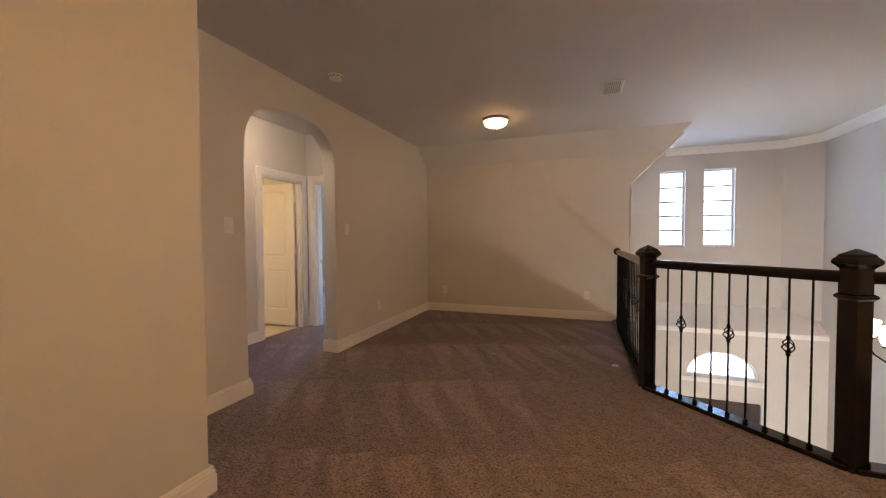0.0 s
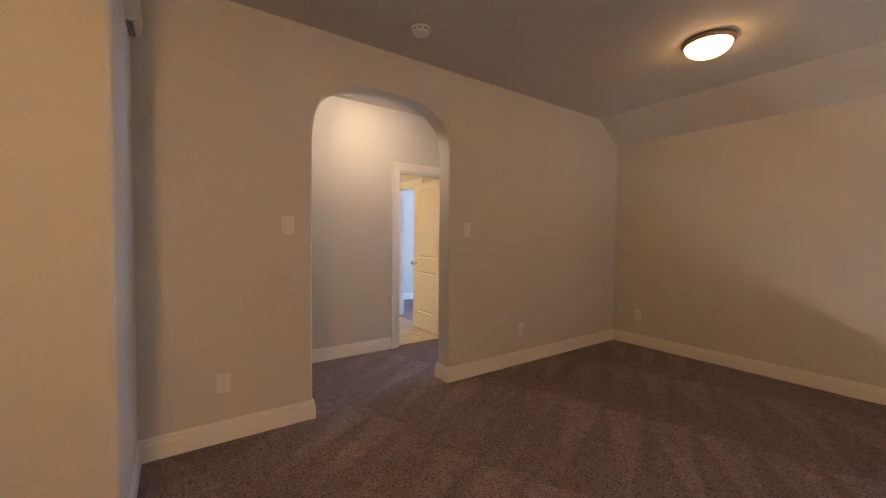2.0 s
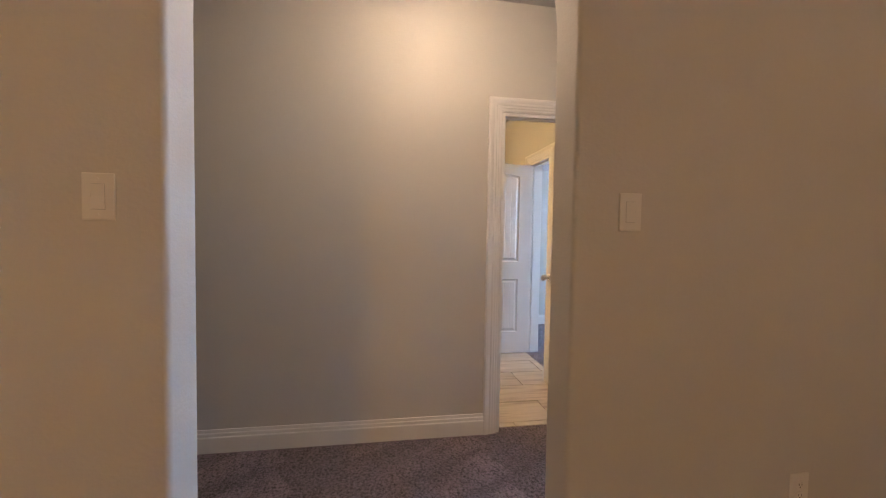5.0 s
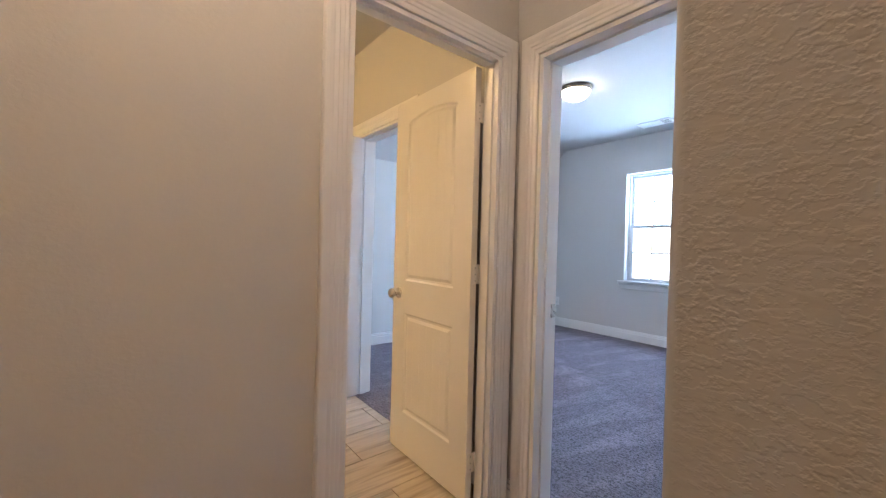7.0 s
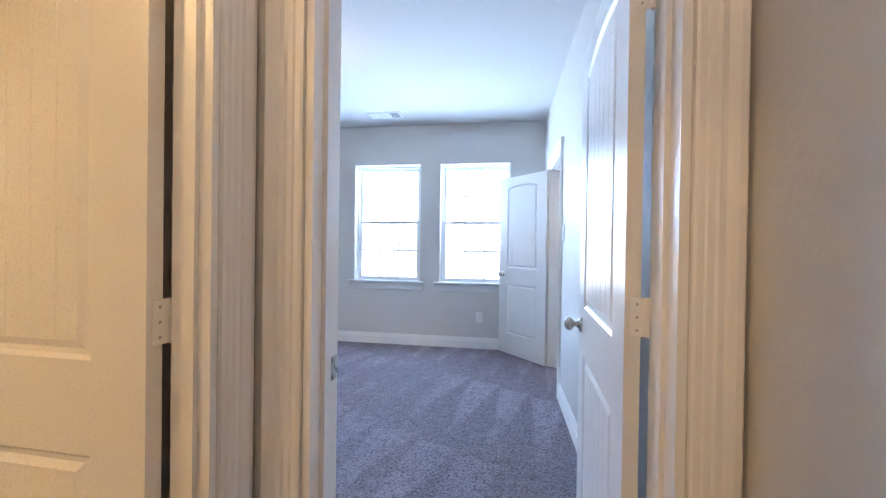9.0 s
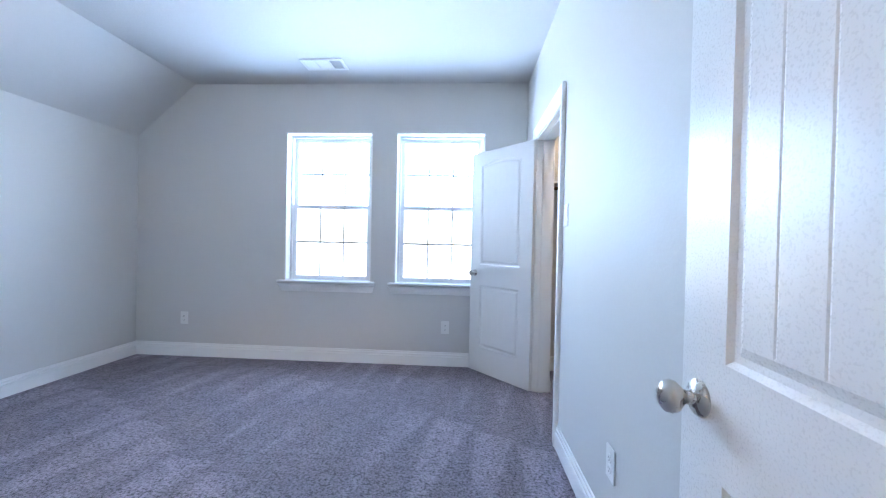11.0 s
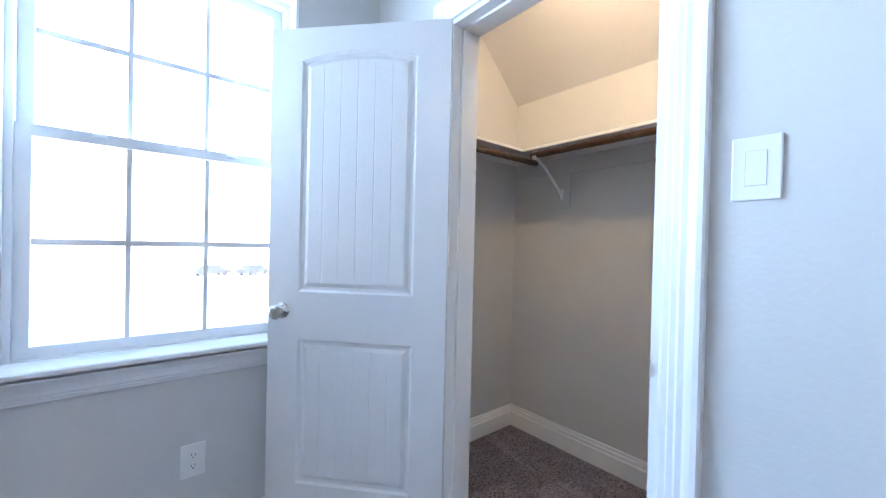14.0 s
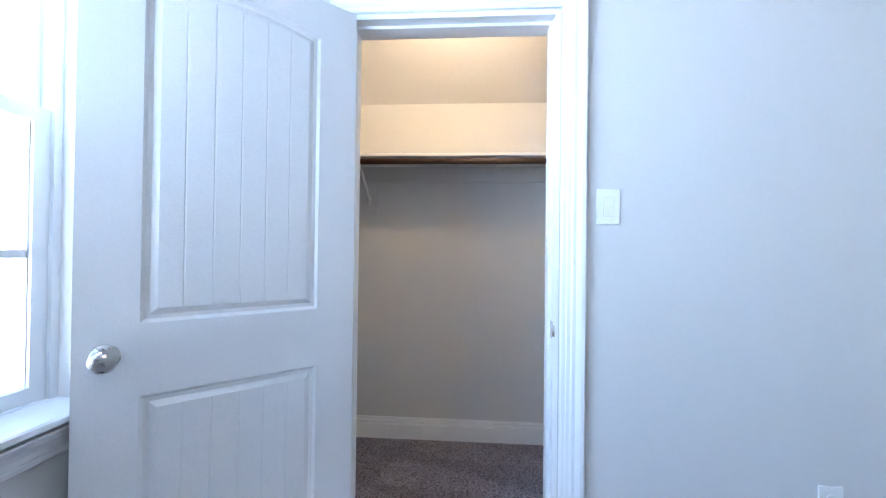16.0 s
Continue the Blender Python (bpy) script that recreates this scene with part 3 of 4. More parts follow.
def panel_face(bm, y, out, w):
    """One moulded face of a two-panel door with an arched upper panel and plank grooves; out is the side it faces."""
    pa, pb = STILE, w - STILE
    grooves = [0.14 + 0.18 * k for k in range(5)]
    cols = {0.0, 1.0, 0.03, 0.97}
    for g in grooves:
        cols |= {g - 0.008, g, g + 0.008}
    for k in range(1, 24):
        cols.add(k / 24)
    cols = sorted(cols)

    def depth_at(c, ring):
        return min((abs(c - g) for g in grooves), default=1) < 1e-6 and ring == 4

    def v(x, z, d):
        return bm.verts.new((x, y + out * d, z))

    def panel(z0, z1, rise):
        def outline(ins):
            xs = [pa + ins + (pb - pa - 2 * ins) * c for c in cols]
            mid, half = (pa + pb) / 2, (pb - pa) / 2
            top = [z1 - ins - rise * ((x - mid) / half) ** 2 for x in xs]
            return xs, top

        rows = []
        for ring, (ins, d) in enumerate(((0.0, 0.0), (0.009, -0.0075), (0.020, -0.0085), (0.036, -0.0015), (0.040, -0.0015))):
            xs, top = outline(ins)
            low = [v(x, z0 + ins, d - (0.0011 if depth_at(c, ring) else 0)) for x, c in zip(xs, cols)]
            high = [v(x, z, d - (0.0011 if depth_at(c, ring) else 0)) for x, z, c in zip(xs, top, cols)]
            rows.append((low, high))
        for (l0, h0), (l1, h1) in zip(rows, rows[1:]):
            for k in range(len(cols) - 1):
                bm.faces.new((l0[k], l0[k + 1], l1[k + 1], l1[k]))
                bm.faces.new((h0[k], h0[k + 1], h1[k + 1], h1[k]))
            bm.faces.new((l0[0], l1[0], h1[0], h0[0]))
            bm.faces.new((l0[-1], l1[-1], h1[-1], h0[-1]))
        low, high = rows[-1]
        for k in range(len(cols) - 1):
            bm.faces.new((low[k], low[k + 1], high[k + 1], high[k]))
        return rows[0]

    l1, h1 = panel(0.245, 0.815, 0.0)
    l2, h2 = panel(1.003, 1.940, 0.032)

    def strip(below, above):
        for k in range(len(cols) - 1):
            bm.faces.new((below[k], below[k + 1], above[k + 1], above[k]))

    xs = [p.co.x for p in l1]
    strip([v(x, DZ0, 0) for x in xs], l1)
    strip(h1, l2)
    strip(h2, [v(x, DZ1, 0) for x in xs])
    for xa, xb in ((0.0, pa), (pb, w)):
        bm.faces.new([v(x, z, 0) for x, z in ((xa, DZ0), (xb, DZ0), (xb, DZ1), (xa, DZ1))])


def knob(parent, x, y, out, z=0.926):
    """A turned knob on its rose, standing out of the door's face."""
    bm = bmesh.new()
    m = Matrix.Translation((x, y, z)) @ Matrix.Rotation(radians(-90 * out), 4, "X")
    lathe(bm, [(0.0, 0.0), (0.032, 0.0), (0.032, 0.004), (0.028, 0.009), (0.015, 0.012), (0.0125, 0.018), (0.012, 0.028), (0.018, 0.032), (0.026, 0.040), (0.0285, 0.049), (0.026, 0.058), (0.018, 0.0645), (0.008, 0.067), (0.0, 0.067)], 28, m)
    k = part("door_knob", bm, NICKEL, parent, "satin nickel round knob", smooth=True)


def hinge(parent, z):
    bm = bmesh.new()
    lathe(bm, [(0.0, -0.046), (0.005, -0.046), (0.0065, -0.043), (0.0065, 0.043), (0.005, 0.046), (0.0, 0.046)], 12, Matrix.Translation((-0.002, 0.007, z)))
    h = part("hinge", bm, TRIM, parent, "white painted butt hinge")
    bm = rounded_box(-0.0035, -0.0008, -0.031, 0.004, z - 0.045, z + 0.045, 0.001, 1)
    part("hinge_leaf", bm, TRIM, h)
    bm = rounded_box(-0.0035, -0.0008, 0.006, 0.021, z - 0.045, z + 0.045, 0.001, 1)
    part("hinge_leaf", bm, TRIM, h)
    for dz in (-0.03, 0.0, 0.03):
        bm = bmesh.new()
        lathe(bm, [(0.0, 0.0), (0.0035, 0.0), (0.003, 0.0012), (0.0, 0.0012)], 8, Matrix.Translation((-0.0035, -0.016, z + dz)) @ Matrix.Rotation(radians(-90), 4, "Y"))
        part("screw", bm, GAPGREY, h)


def door(name, pin, turn, flip, label, w=DW):
    """A door leaf hung at its hinge pin. It runs along local +x, its hinge-side face at local y 0, turned about z by turn; flip mirrors it."""
    d = root(name, pose(pin[0], pin[1], 0, 0, 0, turn) @ Matrix.Diagonal((1, flip, 1, 1)), label, "door", kind="structure")
    bm = bmesh.new()
    y0, y1 = -0.007 - DT, -0.007
    panel_face(bm, y1, 1, w)
    panel_face(bm, y0, -1, w)
    for x in (0.0, w):
        bm.faces.new([bm.verts.new((x, y, z)) for y, z in ((y0, DZ0), (y1, DZ0), (y1, DZ1), (y0, DZ1))])
    for z in (DZ0, DZ1):
        bm.faces.new([bm.verts.new((x, y, z)) for x, y in ((0, y0), (w, y0), (w, y1), (0, y1))])
    bmesh.ops.remove_doubles(bm, verts=bm.verts, dist=1e-5)
    part("door_leaf", bm, DOORP, d, "white moulded leaf with arched plank panel")
    knob(d, w - 0.06, y1, 1)
    knob(d, w - 0.06, y0, -1)
    bm = rounded_box(w - 0.0005, w + 0.0012, -0.0365, -0.0125, 0.895, 0.955, 0.0005, 1)
    part("latch_plate", bm, NICKEL, d, "satin nickel latch plate")
    for z in (0.20, 1.08, 1.83):
        hinge(d, z)
    return d


# pins: bath opens into the bath, bedroom into the bedroom, closet back against the bedroom wall
door("door_1", (BATH_X0 - 0.014, 5.083), 179.0, -1, "open white two-panel bath door with nickel knob", 0.686)
door("door_2", (-0.297, BEDW_Y1 + 0.004), 86.5, -1, "open white two-panel bedroom door with nickel knob", 0.752)
door("door_3", (BED_R - 0.004, CDB - 0.017), 132.0, -1, "open white two-panel closet door with nickel knob", 0.715)
door("door_4", (B2A + 0.017, BEDW_Y0 - 0.004), -90, -1, "open white two-panel door between bath and bedroom")


def strike(axis, at, m):
    bm = rounded_box(-0.0012, 0.0012, -0.013, 0.018, -0.03, 0.03, 0.0008, 1)
    prism(bm, [(-0.0012, 0.018), (0.0012, 0.018), (0.0012, 0.026), (-0.001, 0.031), (-0.004, 0.033), (-0.004, 0.031), (-0.0012, 0.026)], -0.019, 0.019, lambda u, v, d: (u, v, d))
    ob = link("strike_plate", bm, NICKEL)
    ob.matrix_world = m
    return tagged(ob, "satin nickel strike plate on the white jamb", "strike plate")


strike("y", 0, pose(-1.057 + 0.0165, BEDW_Y1 - 0.022, 0.925))
strike("x", 0, pose(BED_R + 0.022, CDA + 0.0165, 0.925, 0, 0, 90))
strike("x", 0, pose(BATH_X0 + 0.022, 4.38 + 0.0165, 0.925, 0, 0, 90))

# ---- bedroom windows ----


def sash(parent, name, a, b, z0, z1, y, cols, rows, bar=0.038):
    """A glazed sash: frame, pane and flat muntins."""
    bm = bmesh.new()
    d = 0.026
    for x0, x1, p, q in ((a, a + bar, z0, z1), (b - bar, b, z0, z1), (a + bar, b - bar, z0, z0 + bar), (a + bar, b - bar, z1 - bar, z1)):
        box(bm, x0, x1, y, y + d, p, q)
    s = part(name, bm, VINYL, parent, "white vinyl sash")
    bm = bmesh.new()
    box(bm, a + bar, b - bar, y + 0.009, y + 0.013, z0 + bar, z1 - bar)
    g = part("pane", bm, GLASS, s, "clear glass pane")
    g.visible_shadow = False
    w, h = b - a - 2 * bar, z1 - z0 - 2 * bar
    for k in range(1, cols):
        x = a + bar + w * k / cols
        part("muntin", rounded_box(x - 0.008, x + 0.008, y + 0.015, y + 0.021, z0 + bar, z1 - bar, 0.001, 1), VINYL, s)
    for k in range(1, rows):
        z = z0 + bar + h * k / rows
        part("muntin", rounded_box(a + bar, b - bar, y + 0.0152, y + 0.0208, z - 0.0105, z + 0.0105, 0.001, 1), VINYL, s)
    return s


SILL_PROFILE = [(0.0, 0.0), (0.050, 0.0), (0.055, 0.005), (0.055, 0.017), (0.050, 0.022), (-0.10, 0.022), (-0.10, 0.0)]
APRON_PROFILE = [(0.0, 0.0), (0.010, 0.0), (0.013, 0.010), (0.018, 0.013), (0.018, 0.019), (0.022, 0.025), (0.025, 0.038), (0.031, 0.052), (0.040, 0.065), (0.047, 0.073), (0.048, 0.078), (0.0, 0.078)]


def bedroom_window(name, a, b):
    z0, z1 = WZ
    w = root(name, pose(a, WIN_Y, z0), "white single-hung vinyl window with grids, daylight outside", "window", kind="structure")
    w.matrix_world = Matrix()
    fy = WIN_Y + 0.085
    bm = bmesh.new()
    f = 0.032
    for x0, x1, p, q in ((a, a + f, z0, z1), (b - f, b, z0, z1), (a + f, b - f, z0 + 0.0, z0 + 0.012), (a + f, b - f, z1 - f, z1)):
        box(bm, x0, x1, fy, fy + 0.085, p, q)
    part("window_frame", bm, VINYL, w, "white vinyl frame")
    mid = 1.534
    sash(w, "upper_sash", a + f, b - f, mid - 0.018, z1 - f, fy + 0.045, 3, 2)
    lo = sash(w, "lower_sash", a + f, b - f, z0 + 0.012, mid + 0.022, fy + 0.012, 3, 2)
    for k in (0.25, 0.75):
        x = a + f + (b - a - 2 * f) * k
        part("sash_lock", rounded_box(x - 0.02, x + 0.02, fy + 0.004, fy + 0.013, mid + 0.004, mid + 0.016, 0.002, 1), VINYL, lo)
    bm = bmesh.new()
    sweep(bm, SILL_PROFILE, [lambda d, h: (a - 0.055, WIN_Y - d, z0 - 0.014 + h) if d > 0 else (a, WIN_Y - d, z0 - 0.014 + h), lambda d, h: (a, WIN_Y - d, z0 - 0.014 + h),
                             lambda d, h: (b, WIN_Y - d, z0 - 0.014 + h), lambda d, h: (b + 0.055, WIN_Y - d, z0 - 0.014 + h) if d > 0 else (b, WIN_Y - d, z0 - 0.014 + h)])
    part("window_sill", bm, TRIM, w, "white painted wood stool")
    bm = bmesh.new()
    sweep(bm, APRON_PROFILE, [lambda d, h: (a - 0.012 - d, WIN_Y - d, z0 - 0.100 + h), lambda d, h: (b + 0.012 + d, WIN_Y - d, z0 - 0.100 + h)])
    part("apron", bm, TRIM, w, "white moulded apron under the sill")
    bm = bmesh.new()
    for x0, x1, p, q in ((a, a + 0.012, z0 + 0.0, z1), (b - 0.012, b, z0, z1), (a + 0.012, b - 0.012, z1 - 0.012, z1)):
        box(bm, x0, x1, WIN_Y - 0.004, fy, p, q)
    part("window_lining", bm, TRIM, w, "white painted window return")
    return w


bedroom_window("window_1", *WX[0])
bedroom_window("window_2", *WX[1])


def foyer_window(name, a, b):
    z0, z1 = FZ
    w = root(name, Matrix(), "tall narrow white foyer window with grid bars", "window", kind="structure")
    bm = bmesh.new()
    for x0, x1, p, q in ((a, a + 0.03, z0, z1), (b - 0.03, b, z0, z1), (a + 0.03, b - 0.03, z0, z0 + 0.03), (a + 0.03, b - 0.03, z1 - 0.03, z1)):
        box(bm, x0, x1, FOY_Y + 0.07, FOY_Y + 0.13, p, q)
    part("window_frame", bm, VINYL, w, "white vinyl frame")
    bm = bmesh.new()
    box(bm, a + 0.03, b - 0.03, FOY_Y + 0.098, FOY_Y + 0.102, z0 + 0.03, z1 - 0.03)
    g = part("pane", bm, GLASS, w, "clear glass pane")
    g.visible_shadow = False
    for k in range(1, 5):
        z = z0 + 0.03 + (z1 - z0 - 0.06) * k / 5
        part("muntin", rounded_box(a + 0.03, b - 0.03, FOY_Y + 0.085, FOY_Y + 0.093, z - 0.014, z + 0.014, 0.001, 1), BACKLIT_BAR, w, "grid bar with its backlit shade in the colour")
    return w


for k, (a, b) in enumerate(FW):
    foyer_window("window_%d" % (k + 3), a, b)

# unseen opening, added only to hold the low warm lamp
w = root("window_6", Matrix(), "small white unseen window added under the landing for the low light", "window", kind="structure")
bm = bmesh.new()
for x0, x1, p, q in ((5.33, 5.36, -1.57, -1.13), (5.74, 5.77, -1.57, -1.13), (5.36, 5.74, -1.57, -1.54), (5.36, 5.74, -1.16, -1.13)):
    box(bm, x0, x1, 3.25, 3.30, p, q)
part("window_frame", bm, VINYL, w, "white vinyl frame")
bm = bmesh.new()
box(bm, 5.36, 5.74, 3.272, 3.276, -1.54, -1.16)
g = part("pane", bm, GLASS, w, "clear glass pane")
g.visible_shadow = False

# ---- lamps ----


def flush_light(x, y, z, r, glow, label, turn=0):
    """A domed ceiling light: metal pan and ring, lit frosted bowl, finial."""
    t = root("wall_light" if turn else "ceiling_light", pose(x, y, z, 0, turn, 0), label, "wall light" if turn else "ceiling light")
    bm = bmesh.new()
    lathe(bm, [(0.0, 0.0), (r, 0.0), (r + 0.004, -0.012), (r - 0.002, -0.026), (r - 0.012, -0.034), (r - 0.018, -0.034), (r - 0.018, -0.02), (0.0, -0.02)], 40)
    part("ring", bm, BRONZE, t, "brushed metal ring", smooth=True)
    bm = bmesh.new()
    R = r - 0.019
    prof = [(R, -0.024)] + [(R * math.cos(k * math.pi / 20), -0.03 - 0.085 * math.sin(k * math.pi / 20)) for k in range(11)]
    lathe(bm, prof, 40)
    part("bowl", bm, glow, t, "lit frosted glass bowl", smooth=True)
    bm = bmesh.new()
    lathe(bm, [(0.0, -0.110), (0.008, -0.113), (0.010, -0.119), (0.006, -0.126), (0.0, -0.130)], 16)
    part("finial", bm, BRONZE, t, "small metal finial", smooth=True)
    return t


flush_light(1.52, 5.44, ZC, 0.165, BULB_LOFT, "lit flush dome light with bronze ring on the loft ceiling")
flush_light(3.20, 1.75, ZC, 0.15, BULB_LANDING, "lit flush dome light with bronze ring on the landing ceiling")
flush_light(-2.07, 7.08, ZC, 0.15, BULB_BED, "lit flush dome light with bronze ring on the bedroom ceiling")
flush_light(-0.52, 3.90, ZC, 0.14, BULB_HALL, "lit flush dome light on the hall ceiling")
flush_light(-2.50, 3.60, ZC, 0.15, BULB_BATH, "lit flush dome light on the bath ceiling")
flush_light(CLO_X0, 8.10, 2.42, 0.13, BULB_CLOSET, "lit flush dome light on the wall above the closet door", -90)

# foyer chandelier
ch = root("chandelier", pose(5.38, 5.2, 0.13), "dark iron chandelier with lit alabaster glass shades", "chandelier")
bm = bmesh.new()
tube(bm, [(0, 0, ZC - 0.25), (0, 0, 0.3)], 0.008, 8)
part("stem", bm, IRON, ch, "thin iron stem")
bm = bmesh.new()
lathe(bm, [(0.0, -0.12), (0.02, -0.11), (0.035, -0.05), (0.02, 0.0), (0.03, 0.08), (0.05, 0.14), (0.03, 0.22), (0.015, 0.3), (0.0, 0.3)], 18)
part("hub", bm, IRON, ch, "turned iron hub", smooth=True)
for k in range(6):
    ang = math.tau * (k + 0.35) / 6
    c, s = math.cos(ang), math.sin(ang)
    bm = bmesh.new()
    tube(bm, [(r * c, r * s, h) for r, h in ((0.03, 0.02), (0.12, -0.04), (0.24, -0.05), (0.34, 0.02), (0.38, 0.10), (0.38, 0.16))], 0.008, 8)
    a = part("arm", bm, IRON, ch, "curved iron arm", smooth=True)
    bm = bmesh.new()
    lathe(bm, [(0.0, 0.16), (0.045, 0.165), (0.05, 0.175), (0.0, 0.18)], 16, Matrix.Translation((0.38 * c, 0.38 * s, 0)))
    part("bobeche", bm, IRON, a, smooth=True)
    bm = bmesh.new()
    lathe(bm, [(0.0, 0.182), (0.045, 0.182), (0.062, 0.22), (0.072, 0.28), (0.085, 0.34), (0.075, 0.34), (0.0, 0.335)], 20, Matrix.Translation((0.38 * c, 0.38 * s, 0)))
    part("glass_shade", bm, SHADE, a, "lit alabaster glass shade", smooth=True)

# ---- railing ----
rail = root("stair_railing", pose(3.05, 4.26, 0), "black wood railing with iron balusters along the loft edge", "railing")
rail.matrix_world = Matrix()
RZ = 1.075           # top of the handrail


def newel(x, y, turn):
    m = pose(x, y, 0, 0, 0, turn)
    bm = rounded_box(-0.047, 0.047, -0.047, 0.047, 0.0, 1.10, 0.004)
    bm.transform(m)
    p = part("newel_post", bm, BLACKWOOD, rail, "square black newel post")
    bm = bmesh.new()
    for z, half in ((0.94, 0.062),):
        prof = [(0.047, z - 0.02), (half - 0.004, z - 0.008), (half, z), (half - 0.006, z + 0.010), (0.047, z + 0.016)]
        for (r0, h0), (r1, h1) in zip(prof, prof[1:]):
            ring0 = [bm.verts.new((sx * r0, sy * r0, h0)) for sx, sy in ((1, 1), (-1, 1), (-1, -1), (1, -1))]
            ring1 = [bm.verts.new((sx * r1, sy * r1, h1)) for sx, sy in ((1, 1), (-1, 1), (-1, -1), (1, -1))]
            for k in range(4):
                bm.faces.new((ring0[k], ring0[(k + 1) % 4], ring1[(k + 1) % 4], ring1[k]))
    bm.transform(m)
    part("collar", bm, BLACKWOOD, p, "black moulded collar")
    bm = bmesh.new()
    prof = [(0.047, 1.09), (0.058, 1.105), (0.068, 1.115), (0.070, 1.13), (0.062, 1.145), (0.056, 1.15), (0.05, 1.165), (0.004, 1.195)]
    rings = [[bm.verts.new((sx * r, sy * r, h)) for sx, sy in ((1, 1), (-1, 1), (-1, -1), (1, -1))] for r, h in prof]
    for a, b in zip(rings, rings[1:]):
        for k in range(4):
            bm.faces.new((a[k], a[(k + 1) % 4], b[(k + 1) % 4], b[k]))
    bm.faces.new(rings[0][::-1])
    bm.faces.new(rings[-1])
    bm.transform(m)
    part("post_cap", bm, BLACKWOOD, p, "black pyramid post cap")


RAIL_PROFILE = [(-0.022, 0.0), (-0.026, 0.012), (-0.030, 0.028), (-0.032, 0.042), (-0.026, 0.056), (-0.012, 0.064), (0.012, 0.064), (0.026, 0.056), (0.032, 0.042), (0.030, 0.028), (0.026, 0.012), (0.022, 0.0)]
SHOE_PROFILE = [(-0.06, 0.0), (-0.06, 0.022), (-0.054, 0.03), (0.054, 0.03), (0.06, 0.022), (0.06, 0.0)]


def baluster(x, y, kind):
    """An iron bar with shoes; kind 0 plain, 1 with a twist, 2 with a basket."""
    bm = bmesh.new()
    z0, z1 = 0.03, RZ - 0.06
    steps = 46
    rings = []
    for k in range(steps + 1):
        z = z0 + (z1 - z0) * k / steps
        twist = 0.0
        if kind == 1:
            twist = max(0.0, min(1.0, (z - 0.40) / 0.36)) * math.tau * 2.5
        rings.append([bm.verts.new((x + 0.0066 * math.cos(twist + j * math.pi / 2), y + 0.0066 * math.sin(twist + j * math.pi / 2), z)) for j in range(4)])
    for a, b in zip(rings, rings[1:]):
        for j in range(4):
            bm.faces.new((a[j], a[(j + 1) % 4], b[(j + 1) % 4], b[j]))
    b = part("baluster", bm, IRON, rail)
    bm = bmesh.new()
    lathe(bm, [(0.0, 0.03), (0.015, 0.03), (0.016, 0.042), (0.011, 0.052), (0.0, 0.054)], 10, Matrix.Translation((x, y, 0)))
    part("base_shoe", bm, IRON, b, smooth=True)
    if kind == 2:
        bm = bmesh.new()
        for j in range(4):
            pts = []
            for k in range(13):
                f = k / 12
                ang = j * math.pi / 2 + f * math.pi * 1.1
                r = 0.004 + 0.028 * math.sin(math.pi * f)
                pts.append((x + r * math.cos(ang), y + r * math.sin(ang), 0.55 + 0.095 * f))
            tube(bm, pts, 0.004, 5)
        lathe(bm, [(0.0, 0.535), (0.012, 0.538), (0.012, 0.552), (0.0, 0.556)], 10, Matrix.Translation((x, y, 0)))
        lathe(bm, [(0.0, 0.642), (0.012, 0.645), (0.012, 0.658), (0.0, 0.662)], 10, Matrix.Translation((x, y, 0)))
        part("basket", bm, IRON, b, "twisted iron basket")


def rail_run(p, q, count, first):
    """Handrail, base shoe and balusters from p to q."""
    p, q = Vector((*p, 0)), Vector((*q, 0))
    d = (q - p).normalized()
    n = Vector((-d.y, d.x, 0))
    bm = bmesh.new()
    sweep(bm, RAIL_PROFILE, [lambda a, b, s=s: s + n * a + Vector((0, 0, RZ - 0.064 + b)) for s in (p, q)])
    part("handrail", bm, BLACKWOOD, rail, "black moulded handrail")
    bm = bmesh.new()
    sweep(bm, SHOE_PROFILE, [lambda a, b, s=s: s + n * a + Vector((0, 0, b)) for s in (p, q)])
    part("base_rail", bm, BLACKWOOD, rail, "glossy black base board")
    for k in range(count):
        s = p + (q - p) * ((k + 0.6) / (count + 0.2))
        j = (k + first) % 3
        baluster(s.x, s.y, 2 if j == 2 else (1 if (k + first) % 2 else 0))


N1, N2, W1 = (3.05, 4.26), (3.91, 3.38), (3.035, FAR_Y)
newel(*N1, 22)
newel(*N2, 22)
rail_run(N1, W1, 22, 1)
rail_run(N1, N2, 11, 0)
rail_run(N2, (FOY_R, 3.38), 18, 1)
bm = bmesh.new()
lathe(bm, [(0.0, 0.0), (0.05, 0.0), (0.052, 0.012), (0.04, 0.02), (0.0, 0.022)], 24, pose(3.035, FAR_Y, RZ - 0.03, 90, 0, 0))
part("rosette", bm, BLACKWOOD, rail, "round black wall rosette", smooth=True)

# ---- wall plates ----


def plate_base(name, m, label, category):
    t = root(name, m, label, category)
    part("plate", rounded_box(-0.0395, 0.0395, 0.0, 0.0065, -0.0625, 0.0625, 0.003, 2), PLASTIC, t, "white plastic cover plate")
    for dz in (-0.048, 0.048):
        bm = bmesh.new()
        lathe(bm, [(0.0, 0.006), (0.0032, 0.006), (0.003, 0.0074), (0.0, 0.0076)], 10, Matrix.Translation((0, 0, dz)) @ Matrix.Rotation(radians(-90), 4, "X"))
        part("screw", bm, PLASTIC, t)
    return t


